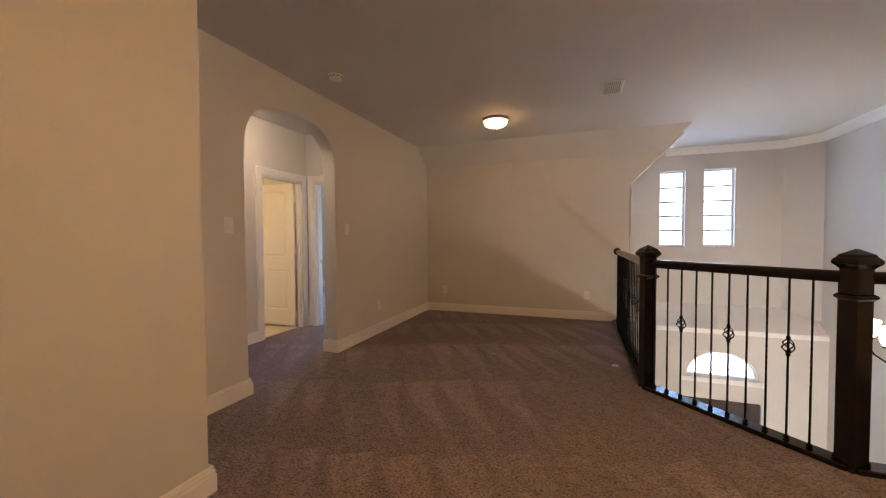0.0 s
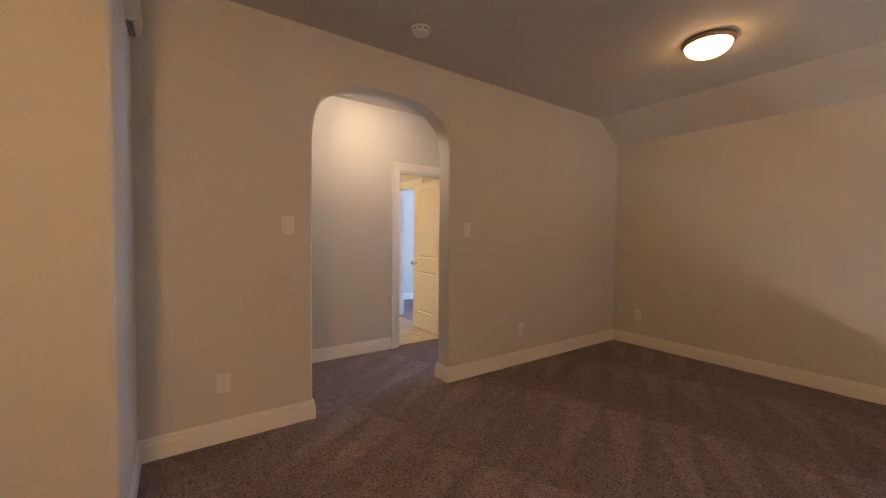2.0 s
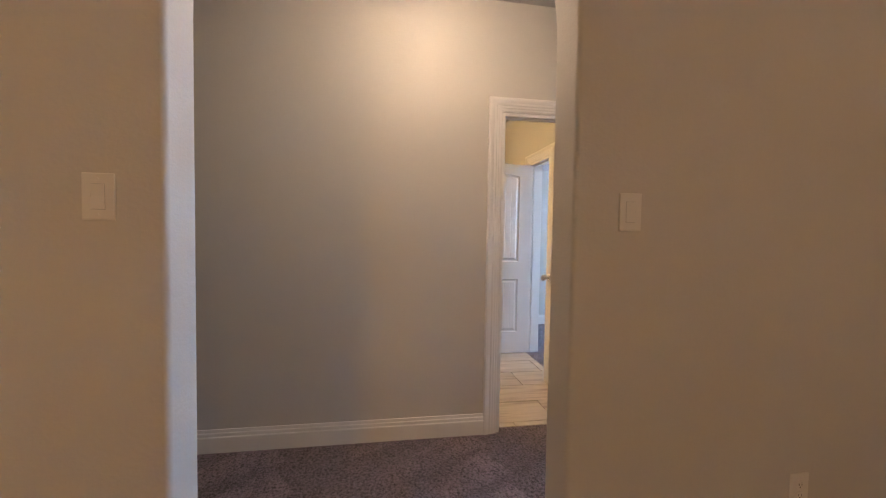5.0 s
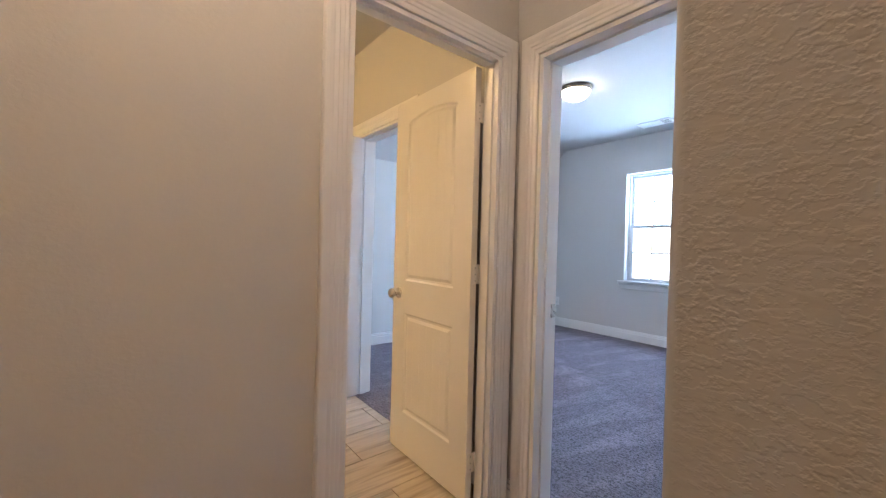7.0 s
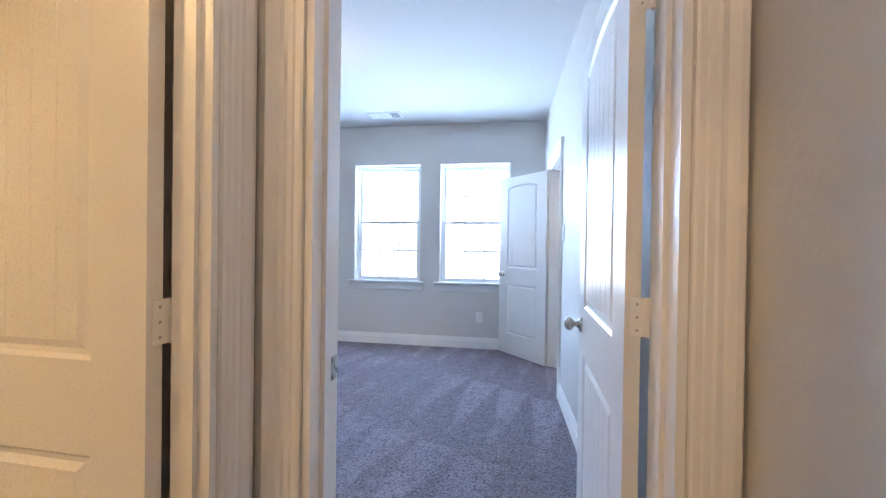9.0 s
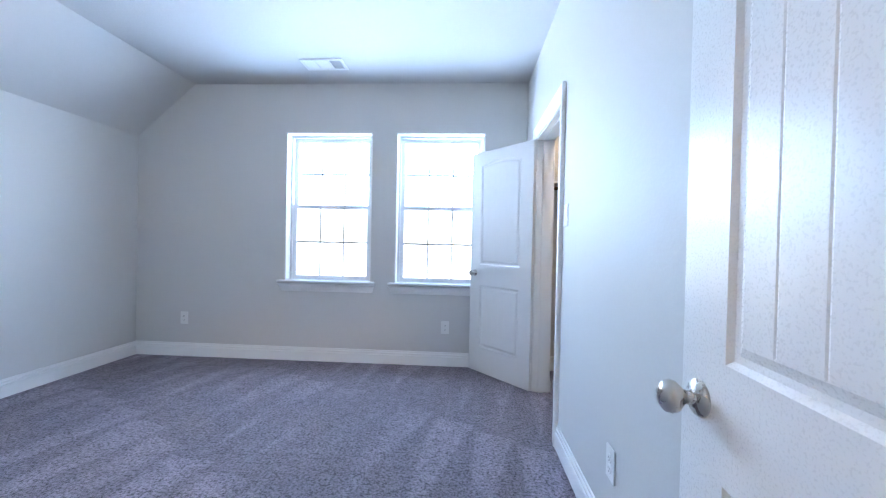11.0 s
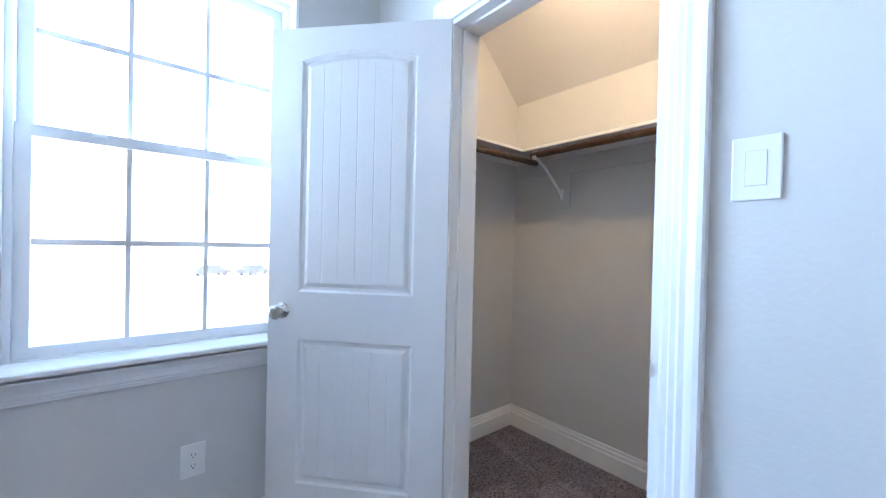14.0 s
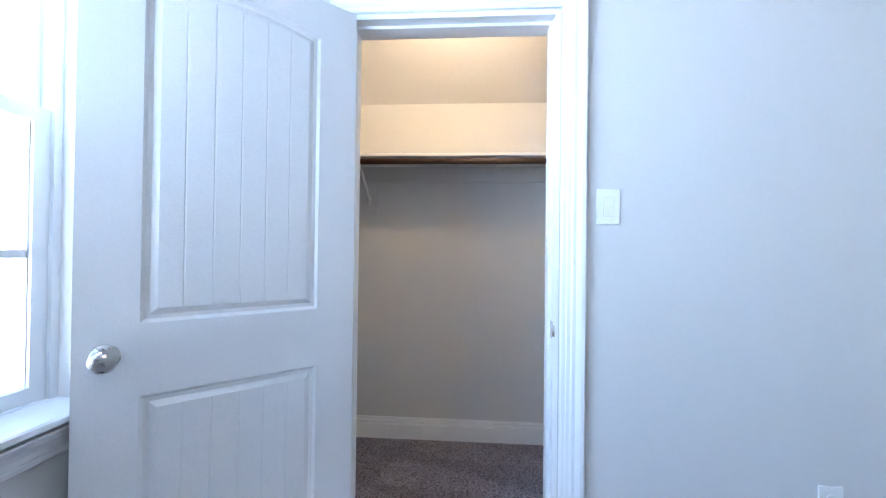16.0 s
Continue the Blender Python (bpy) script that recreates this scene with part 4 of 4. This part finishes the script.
def switch(m, label):
    """Local +y points into the room."""
    t = plate_base("light_switch", m, label, "light switch")
    # solid grey strip; its colour stands in for shade round the rocker
    part("gap_shade", rounded_box(-0.0172, 0.0172, 0.0055, 0.0069, -0.0342, 0.0342, 0.0004, 1), GAPGREY, t, "thin grey strip coloured as the gap's shade")
    bm = bmesh.new()
    prism(bm, [(0.006, -0.0332), (0.0095, -0.0332), (0.0075, 0.002), (0.0088, 0.0332), (0.006, 0.0332)], -0.0162, 0.0162, lambda u, v, d: (d, u, v))
    part("rocker", bm, PLASTIC, t, "white rocker paddle")


def outlet(m, label):
    t = plate_base("wall_outlet", m, label, "outlet")
    for dz in (-0.02, 0.02):
        bm = bmesh.new()
        lathe(bm, [(0.0, 0.005), (0.0165, 0.005), (0.0165, 0.008), (0.0155, 0.009), (0.0, 0.009)], 20, Matrix.Translation((0, 0, dz)) @ Matrix.Rotation(radians(-90), 4, "X"))
        s = part("socket", bm, PLASTIC, t)
        for dx in (-0.006, 0.006):
            bm = bmesh.new()
            box(bm, dx - 0.0009, dx + 0.0009, 0.0088, 0.0094, dz - 0.002, dz + 0.006)
            part("slot", bm, SLOT, s)
        bm = bmesh.new()
        box(bm, -0.002, 0.002, 0.0088, 0.0094, dz - 0.010, dz - 0.006)
        part("slot", bm, SLOT, s)


EAST, SOUTH, WEST = -90, 180, 90     # turns that face the plate to +x, -y, -x
switch(pose(0.0, 2.892, 1.37, 0, 0, EAST), "white rocker switch on the wall beside the arch")
switch(pose(0.0, 4.442, 1.367, 0, 0, EAST), "white rocker switch on the loft side of the arch")
switch(pose(ARCH_X0, 4.79, 1.385, 0, 0, WEST), "white rocker switch on the hall wall by the bedroom door")
switch(pose(BED_R, 7.550, 1.361, 0, 0, WEST), "white rocker switch beside the closet door")
outlet(pose(0.0, 2.506, 0.37, 0, 0, EAST), "white duplex outlet low beside the arch")
outlet(pose(0.0, 5.168, 0.361, 0, 0, EAST), "white duplex outlet low on the loft wall")
outlet(pose(0.32, FAR_Y, 0.375, 0, 0, SOUTH), "white duplex outlet near the loft corner")
outlet(pose(2.62, FAR_Y, 0.375, 0, 0, SOUTH), "white duplex outlet beside the railing")
outlet(pose(-3.535, WIN_Y, 0.385, 0, 0, SOUTH), "white duplex outlet near the bedroom corner")
outlet(pose(-0.89, WIN_Y, 0.375, 0, 0, SOUTH), "white duplex outlet under the bedroom window")
outlet(pose(BED_R, 6.82, 0.37, 0, 0, WEST), "white duplex outlet on the bedroom side wall")

# door chime high on the short wall
t = root("door_chime", pose(0.22, 2.08, 2.43), "white plastic door chime box high on the wall", "door chime")
bm = bmesh.new()
prism(bm, [(0.0, -0.10), (0.030, -0.10), (0.052, -0.085), (0.060, 0.0), (0.052, 0.085), (0.030, 0.10), (0.0, 0.10)], -0.11, 0.11, lambda u, v, d: (d, u, v))
part("cover", bm, PLASTIC, t, "curved white cover", smooth=False)
for k in range(5):
    bm = bmesh.new()
    box(bm, -0.09, 0.09, 0.006 + 0.009 * k * 0.6, 0.009 + 0.009 * k * 0.6, -0.1012, -0.0995)
    part("grille_slot", bm, SLOT, t)

# cap over a floor outlet, set in the loft carpet by the railing
t = root("floor_plug", pose(2.85, 4.76, 0.0, 0, 0, 20), "small cream oval plastic cap set in the loft carpet", "floor plug")
bm = bmesh.new()
lathe(bm, [(0.0, 0.0), (0.034, 0.0), (0.033, 0.004), (0.028, 0.008), (0.0, 0.009)], 24)
bmesh.ops.scale(bm, vec=(1.0, 0.7, 1.0), verts=bm.verts)
part("cap", bm, PLASTIC, t, "cream plastic cap", smooth=True)
part("slot", rounded_box(-0.012, 0.012, -0.003, 0.003, 0.0086, 0.0100, 0.0005, 1), SLOT, t, "dark slot")

# smoke detector, grilles, hatch
t = root("smoke_detector", pose(0.43, 3.67, ZC), "round white smoke detector on the loft ceiling", "smoke detector")
bm = bmesh.new()
lathe(bm, [(0.0, 0.0), (0.068, 0.0), (0.070, -0.012), (0.064, -0.018), (0.060, -0.030), (0.050, -0.042), (0.02, -0.046), (0.0, -0.046)], 32)
part("housing", bm, PLASTIC, t, smooth=True)
for k in range(10):
    ang = k * math.tau / 10
    bm = rounded_box(0.0605, 0.0655, -0.012, 0.012, -0.026, -0.019, 0.0008, 1)
    bm.transform(Matrix.Rotation(ang, 4, "Z"))
    part("vent_slot", bm, DUCT, t)


def grille(x, y, w, d, along, label, dark=0.5):
    """A ceiling register with angled slats over a grey sheet coloured as the shaded duct mouth; slats run along x or y.
    """
    t = root("ceiling_vent", pose(x, y, ZC), label, "vent")
    bm = bmesh.new()
    rim = 0.022
    for x0, x1, y0, y1 in ((-w / 2, w / 2, -d / 2, -d / 2 + rim), (-w / 2, w / 2, d / 2 - rim, d / 2), (-w / 2, -w / 2 + rim, -d / 2 + rim, d / 2 - rim), (w / 2 - rim, w / 2, -d / 2 + rim, d / 2 - rim)):
        box(bm, x0, x1, y0, y1, -0.007, 0.0)
    part("frame", bm, PLASTIC, t, "white steel frame")
    bm = bmesh.new()
    box(bm, -w / 2 + rim, w / 2 - rim, -d / 2 + rim, d / 2 - rim, -0.0012, -0.0004)
    part("backing", bm, DUCT, t, "grey sheet standing in for the shaded duct mouth")
    span = (d if along == "x" else w) - 2 * rim
    n = max(4, int(span / 0.016))
    for k in range(n):
        c = -span / 2 + span * (k + 0.5) / n
        bm = bmesh.new()
        half = (w if along == "x" else d) / 2 - rim
        prism(bm, [(-0.006, -0.002), (0.005, -0.008), (0.006, -0.007), (-0.005, -0.001)], -half, half, (lambda u, v, e: (e, c + u, v)) if along == "x" else (lambda u, v, e: (c + u, e, v)))
        part("slat", bm, PLASTIC, t)
    return t


grille(2.81, 4.87, 0.20, 0.36, "y", "white slatted vent on the loft ceiling")

t = root("ceiling_vent", pose(-1.975, 8.64, ZC), "white three-way supply vent on the bedroom ceiling", "vent")
bm = bmesh.new()
for x0, x1, y0, y1 in ((-0.185, 0.185, -0.10, -0.078), (-0.185, 0.185, 0.078, 0.10), (-0.185, -0.163, -0.078, 0.078), (0.163, 0.185, -0.078, 0.078), (-0.062, -0.050, -0.078, 0.078), (0.050, 0.062, -0.078, 0.078)):
    box(bm, x0, x1, y0, y1, -0.008, 0.0)
part("frame", bm, PLASTIC, t, "white stamped steel frame")
# flat grey sheet, the duct's shade given as colour
bm = bmesh.new()
box(bm, -0.163, 0.163, -0.078, 0.078, -0.0012, -0.0004)
part("backing", bm, DUCT, t, "grey sheet standing in for the shaded duct mouth")
for x0, x1, lean, count in ((-0.163, -0.062, -1, 8), (-0.050, 0.050, -1, 8), (0.062, 0.163, 1, 6)):
    for k in range(count):
        c = x0 + (x1 - x0) * (k + 0.5) / count
        bm = bmesh.new()
        prism(bm, [(-0.0055 * lean, -0.0015), (0.0045 * lean, -0.0085), (0.0055 * lean, -0.0078), (-0.0045 * lean, -0.0012)], -0.077, 0.077, lambda u, v, e: (c + u, e, v))
        part("slat", bm, PLASTIC, t)

t = root("attic_hatch", pose(-0.66, 3.28, ZC), "white framed attic hatch with a pull cord in the hall ceiling", "hatch")
bm = bmesh.new()
for x0, x1, y0, y1 in ((-0.40, 0.40, -0.75, -0.69), (-0.40, 0.40, 0.40, 0.46), (-0.40, -0.34, -0.69, 0.40), (0.34, 0.40, -0.69, 0.40)):
    box(bm, x0, x1, y0, y1, -0.018, 0.0)
part("frame", bm, TRIM, t, "white painted frame")
bm = bmesh.new()
box(bm, -0.338, 0.338, -0.688, 0.398, -0.010, -0.001)
part("panel", bm, TRIM, t, "white hatch panel")
bm = bmesh.new()
tube(bm, [(-0.25, 0.34, -0.012), (-0.25, 0.34, -0.05)], 0.004, 6)
part("pull_cord", bm, SLOT, t, "short black pull cord")

# ---- crown moulding in the foyer ----
CROWN = [(0.0, 0.0), (0.0, -0.11), (0.012, -0.11), (0.02, -0.095), (0.045, -0.06), (0.075, -0.03), (0.085, -0.015), (0.095, 0.0)]
bm = bmesh.new()
sweep(bm, CROWN, [lambda a, b: (3.88, FOY_Y - a, ZC + b), lambda a, b: (FOY_R - 0.35 - a * 0.41, FOY_Y - a, ZC + b), lambda a, b: (FOY_R - a, FOY_Y - 0.35 - a * 0.41, ZC + b), lambda a, b: (FOY_R - a, -3.0, ZC + b)])
structure("trim", bm, TRIM, "white crown moulding round the foyer ceiling", "trim")
# splayed corner of the foyer
bm = bmesh.new()
prism(bm, [(FOY_R - 0.35, FOY_Y), (FOY_R, FOY_Y - 0.35), (FOY_R, FOY_Y)], 0.0, ZC, lambda u, v, d: (u, v, d))
structure("wall_foyer_corner", bm, WALL, "greige splayed foyer corner", "wall")

# half-round window
t = root("window_5", Matrix(), "half-round white window with sunburst bars above the front door", "window", kind="structure")
bm = bmesh.new()
n = 24
for k in range(n):
    a0, a1 = math.pi * k / n, math.pi * (k + 1) / n
    q = []
    for ang, r in ((a0, 1.0), (a1, 1.0), (a1, 0.92), (a0, 0.92)):
        q.append((LUN_X - LUN_R * r * math.cos(ang), LUN_Z + LUN_H * r * math.sin(ang)))
    prism(bm, q, FOY_LOW + 0.07, FOY_LOW + 0.12, lambda u, v, d: (u, d, v))
box(bm, LUN_X - LUN_R, LUN_X + LUN_R, FOY_LOW + 0.068, FOY_LOW + 0.122, LUN_Z, LUN_Z + 0.03)
part("window_frame", bm, VINYL, t, "white half-round frame")
for ang in (45, 90, 135):
    bm = bmesh.new()
    c, s = math.cos(radians(ang)), math.sin(radians(ang))
    tube(bm, [(LUN_X + 0.12 * c, FOY_LOW + 0.09, LUN_Z + 0.10 * s + 0.02), (LUN_X + LUN_R * 0.94 * c, FOY_LOW + 0.09, LUN_Z + 0.94 * LUN_H * s)], 0.006, 6)
    part("muntin", bm, BACKLIT_BAR, t)
bm = bmesh.new()
tube(bm, [(LUN_X - 0.14 * math.cos(math.pi * k / 10), FOY_LOW + 0.09, LUN_Z + 0.02 + 0.12 * math.sin(math.pi * k / 10)) for k in range(11)], 0.006, 6)
part("muntin", bm, BACKLIT_BAR, t)
bm = bmesh.new()
prism(bm, [(LUN_X - LUN_R * math.cos(math.pi * k / n), LUN_Z + LUN_H * math.sin(math.pi * k / n)) for k in range(n + 1)], FOY_LOW + 0.1, FOY_LOW + 0.103, lambda u, v, d: (u, d, v))
g = part("pane", bm, GLASS, t, "clear glass pane")
g.visible_shadow = False

bm = bmesh.new()
box(bm, LUN_X - LUN_R - 0.06, LUN_X + LUN_R + 0.06, FOY_LOW - 0.03, FOY_LOW, LUN_Z - 0.075, LUN_Z - 0.012)
part("window_sill", bevelled(bm, 0.006), TRIM, t, "white moulded sill")

# front door, seen from above
t = root("door_5", Matrix(), "dark walnut front door under the half-round window", "door", kind="structure")
part("door_leaf", rounded_box(4.09, 5.07, FOY_LOW + 0.02, FOY_LOW + 0.07, LOW + 0.01, -1.27, 0.004), FRONTDOOR, t, "dark walnut leaf")
for z0, z1 in ((LOW + 0.2, LOW + 0.9), (LOW + 1.1, -1.45)):
    for x0, x1 in ((4.2, 4.53), (4.63, 4.96)):
        part("panel", rounded_box(x0, x1, FOY_LOW + 0.012, FOY_LOW + 0.021, z0, z1, 0.006), FRONTDOOR, t)

# ---- closet fittings ----


def shelf_run(name, x0, x1, y0, y1, label):
    ob = link(name, rounded_box(x0, x1, y0, y1, 1.738, 1.754, 0.002), TRIM)
    return tagged(ob, label, "shelf")


SH = 0.30
shelf_run("closet_shelf", CLO_X1 - SH, CLO_X1, FAR_Y + 0.12, WIN_Y, "white painted closet shelf along the back wall")
shelf_run("closet_shelf", CLO_X0, CLO_X1 - SH - 0.001, WIN_Y - SH, WIN_Y, "white painted closet shelf on the end wall")
for pts, label in (([(CLO_X1 - 0.285, FAR_Y + 0.12, 1.710), (CLO_X1 - 0.285, WIN_Y - 0.345, 1.710)], "dark-stained wooden hanging rod under the shelf"),
                   ([(CLO_X0, WIN_Y - 0.285, 1.696), (CLO_X1 - 0.16, WIN_Y - 0.285, 1.696)], "dark-stained wooden hanging rod on the end wall")):
    bm = bmesh.new()
    tube(bm, pts, 0.0165, 16)
    ob = tagged(link("closet_rod", bm, DOWEL, smooth=True), label, "closet rod")
bm = bmesh.new()
box(bm, CLO_X1 - 0.018, CLO_X1, FAR_Y + 0.12, WIN_Y, 1.643, 1.738)
tagged(link("shelf_cleat", bm, WALL), "wall-coloured cleat under the back shelf", "cleat")
bm = bmesh.new()
box(bm, CLO_X0, CLO_X1 - 0.018, WIN_Y - 0.018, WIN_Y, 1.643, 1.738)
tagged(link("shelf_cleat", bm, WALL), "wall-coloured cleat under the end shelf", "cleat")
t = root("shelf_bracket", pose(CLO_X1, WIN_Y - 0.373, 1.738), "white steel shelf and rod bracket on a wood block", "bracket")
part("block", rounded_box(-0.02, 0.0, -0.047, 0.047, -0.298, -0.096, 0.003), WALL, t, "painted backing block")
bm = bmesh.new()
tube(bm, [(-0.022, 0, -0.235), (-0.05, 0, -0.20), (-0.20, 0, -0.085), (-0.262, 0, -0.055)], 0.0075, 8)
tube(bm, [(-0.022, 0, -0.25), (-0.022, 0, -0.19)], 0.009, 8)
part("brace", bm, TRIM, t, "white steel brace")
bm = bmesh.new()
for off in (-0.008, 0.0, 0.008):
    tube(bm, [(-0.285 + 0.021 * math.sin(a), off, -0.028 - 0.021 * math.cos(a)) for a in [k * math.pi * 1.5 / 14 - 1.2 for k in range(15)]], 0.0045, 6)
tube(bm, [(-0.262, 0, -0.055), (-0.262, 0, -0.002)], 0.006, 6)
part("hook", bm, TRIM, t, "white rod hook")

# ---- outdoors ----
bm = bmesh.new()
box(bm, -1500, 1500, -1500, 1500, LOW - 0.5, LOW - 0.25)
structure("ground", bm, CONCRETE, "pale bare ground around the house", "ground")


def car(x, y, turn):
    t = root("car", pose(x, y, LOW - 0.25, 0, 0, turn), "dark sedan parked on the pale street", "car", "parked cars")
    bm = bmesh.new()
    prism(bm, [(-2.2, 0.3), (2.2, 0.3), (2.25, 0.7), (1.3, 0.92), (0.7, 1.42), (-0.8, 1.45), (-1.6, 0.98), (-2.2, 0.9)], -0.85, 0.85, lambda u, v, d: (u, d, v))
    bmesh.ops.recalc_face_normals(bm, faces=bm.faces)
    part("body", bevelled(bm, 0.08, 2), CARPAINT, t, "dark painted body")
    for sx in (-1.35, 1.35):
        for sy in (-0.8, 0.8):
            bm = bmesh.new()
            lathe(bm, [(0.0, -0.1), (0.28, -0.1), (0.32, -0.06), (0.32, 0.06), (0.28, 0.1), (0.0, 0.1)], 20, Matrix.Translation((sx, sy, 0.32)) @ Matrix.Rotation(radians(90), 4, "X"))
            part("wheel", bm, TYRE, t, "black tyre")


car(12.6, 66.0, 35)
car(7.6, 67.0, 20)


def tree(x, y, h):
    """A young street tree: tapered trunk, limbs, and a ragged crown of small leaves."""
    t = root("tree", pose(x, y, LOW - 0.25), "young leafy street tree beyond the parked cars", "tree")
    rnd = random.Random(7)
    bm = bmesh.new()
    lathe(bm, [(0.16, 0.0), (0.12, h * 0.3), (0.09, h * 0.6), (0.03, h * 0.9)], 10)
    tips = []
    for k in range(9):
        ang, z0 = rnd.uniform(0, math.tau), h * rnd.uniform(0.3, 0.7)
        ln = h * rnd.uniform(0.2, 0.34)
        tip = (ln * math.cos(ang), ln * math.sin(ang), z0 + ln * 0.8)
        tube(bm, [(0, 0, z0), tuple(0.5 * c + (0.5 * z0 if i == 2 else 0) for i, c in enumerate(tip)), tip], 0.035, 6)
        tips.append(tip)
    part("trunk", bm, BARK, t, "thin grey-brown trunk and limbs")
    bm = bmesh.new()
    for tip in tips + [(0, 0, h * 0.9), (0, 0, h * 0.7)]:
        for k in range(90):
            c = Vector(tip) + Vector((rnd.gauss(0, 0.45), rnd.gauss(0, 0.45), rnd.gauss(0, 0.4)))
            m = Matrix.Translation(c) @ Euler((rnd.uniform(0, 6), rnd.uniform(0, 6), rnd.uniform(0, 6))).to_matrix().to_4x4()
            s = rnd.uniform(0.08, 0.16)
            bm.faces.new([bm.verts.new(m @ Vector(p)) for p in ((-s, 0, 0), (0, -s * 0.5, 0.02), (s, 0, 0), (0, s * 0.5, 0.02))])
    part("crown", bm, LEAF, t, "ragged green crown")


tree(21.7, 66.0, 6.4)

# ---- bath floor tiles ----
bm = bmesh.new()
box(bm, -4.17, BATH_X0, 2.28, BEDW_Y0, -0.3, -0.006)
box(bm, BATH_X0, BATH_X0 + 0.03, 4.38, 5.10, -0.012, -0.006)
bath_floor = structure("floor_bath", bm, GROUT, "striated tan tile floor with tan grout", "floor")
TL, TWD, GAP = 0.61, 0.305, 0.004
tile_mesh = {}


def tile(cx, cy, lx, ly):
    key = (round(lx, 3), round(ly, 3))
    if key not in tile_mesh:
        tb = rounded_box(-lx / 2, lx / 2, -ly / 2, ly / 2, -0.008, 0.001, 0.0015, 1)
        bmesh.ops.recalc_face_normals(tb, faces=tb.faces)
        me = bpy.data.meshes.new("tile")
        tb.to_mesh(me)
        tb.free()
        me.materials.append(TILE)
        tile_mesh[key] = me
    ob = new("tile", tile_mesh[key])
    ob.location = (cx, cy, 0)
    ob.parent = bath_floor


row = 0
x = -4.05
while x < BATH_X0 + 0.01:
    x2 = min(x + TWD, BATH_X0 + 0.026)
    y = 2.40 - (TL / 2 if row % 2 else 0)
    while y < BEDW_Y0 - 0.01:
        ya, yb = max(y, 2.40), min(y + TL, BEDW_Y0)
        if x2 > BATH_X0:
            ya, yb = max(ya, 4.40), min(yb, 5.08)
        if yb - ya > 0.02:
            tile((x + x2) / 2, (ya + yb) / 2, x2 - x - GAP, yb - ya - GAP)
        y += TL
    x = x2
    row += 1
    if x > BATH_X0:
        break
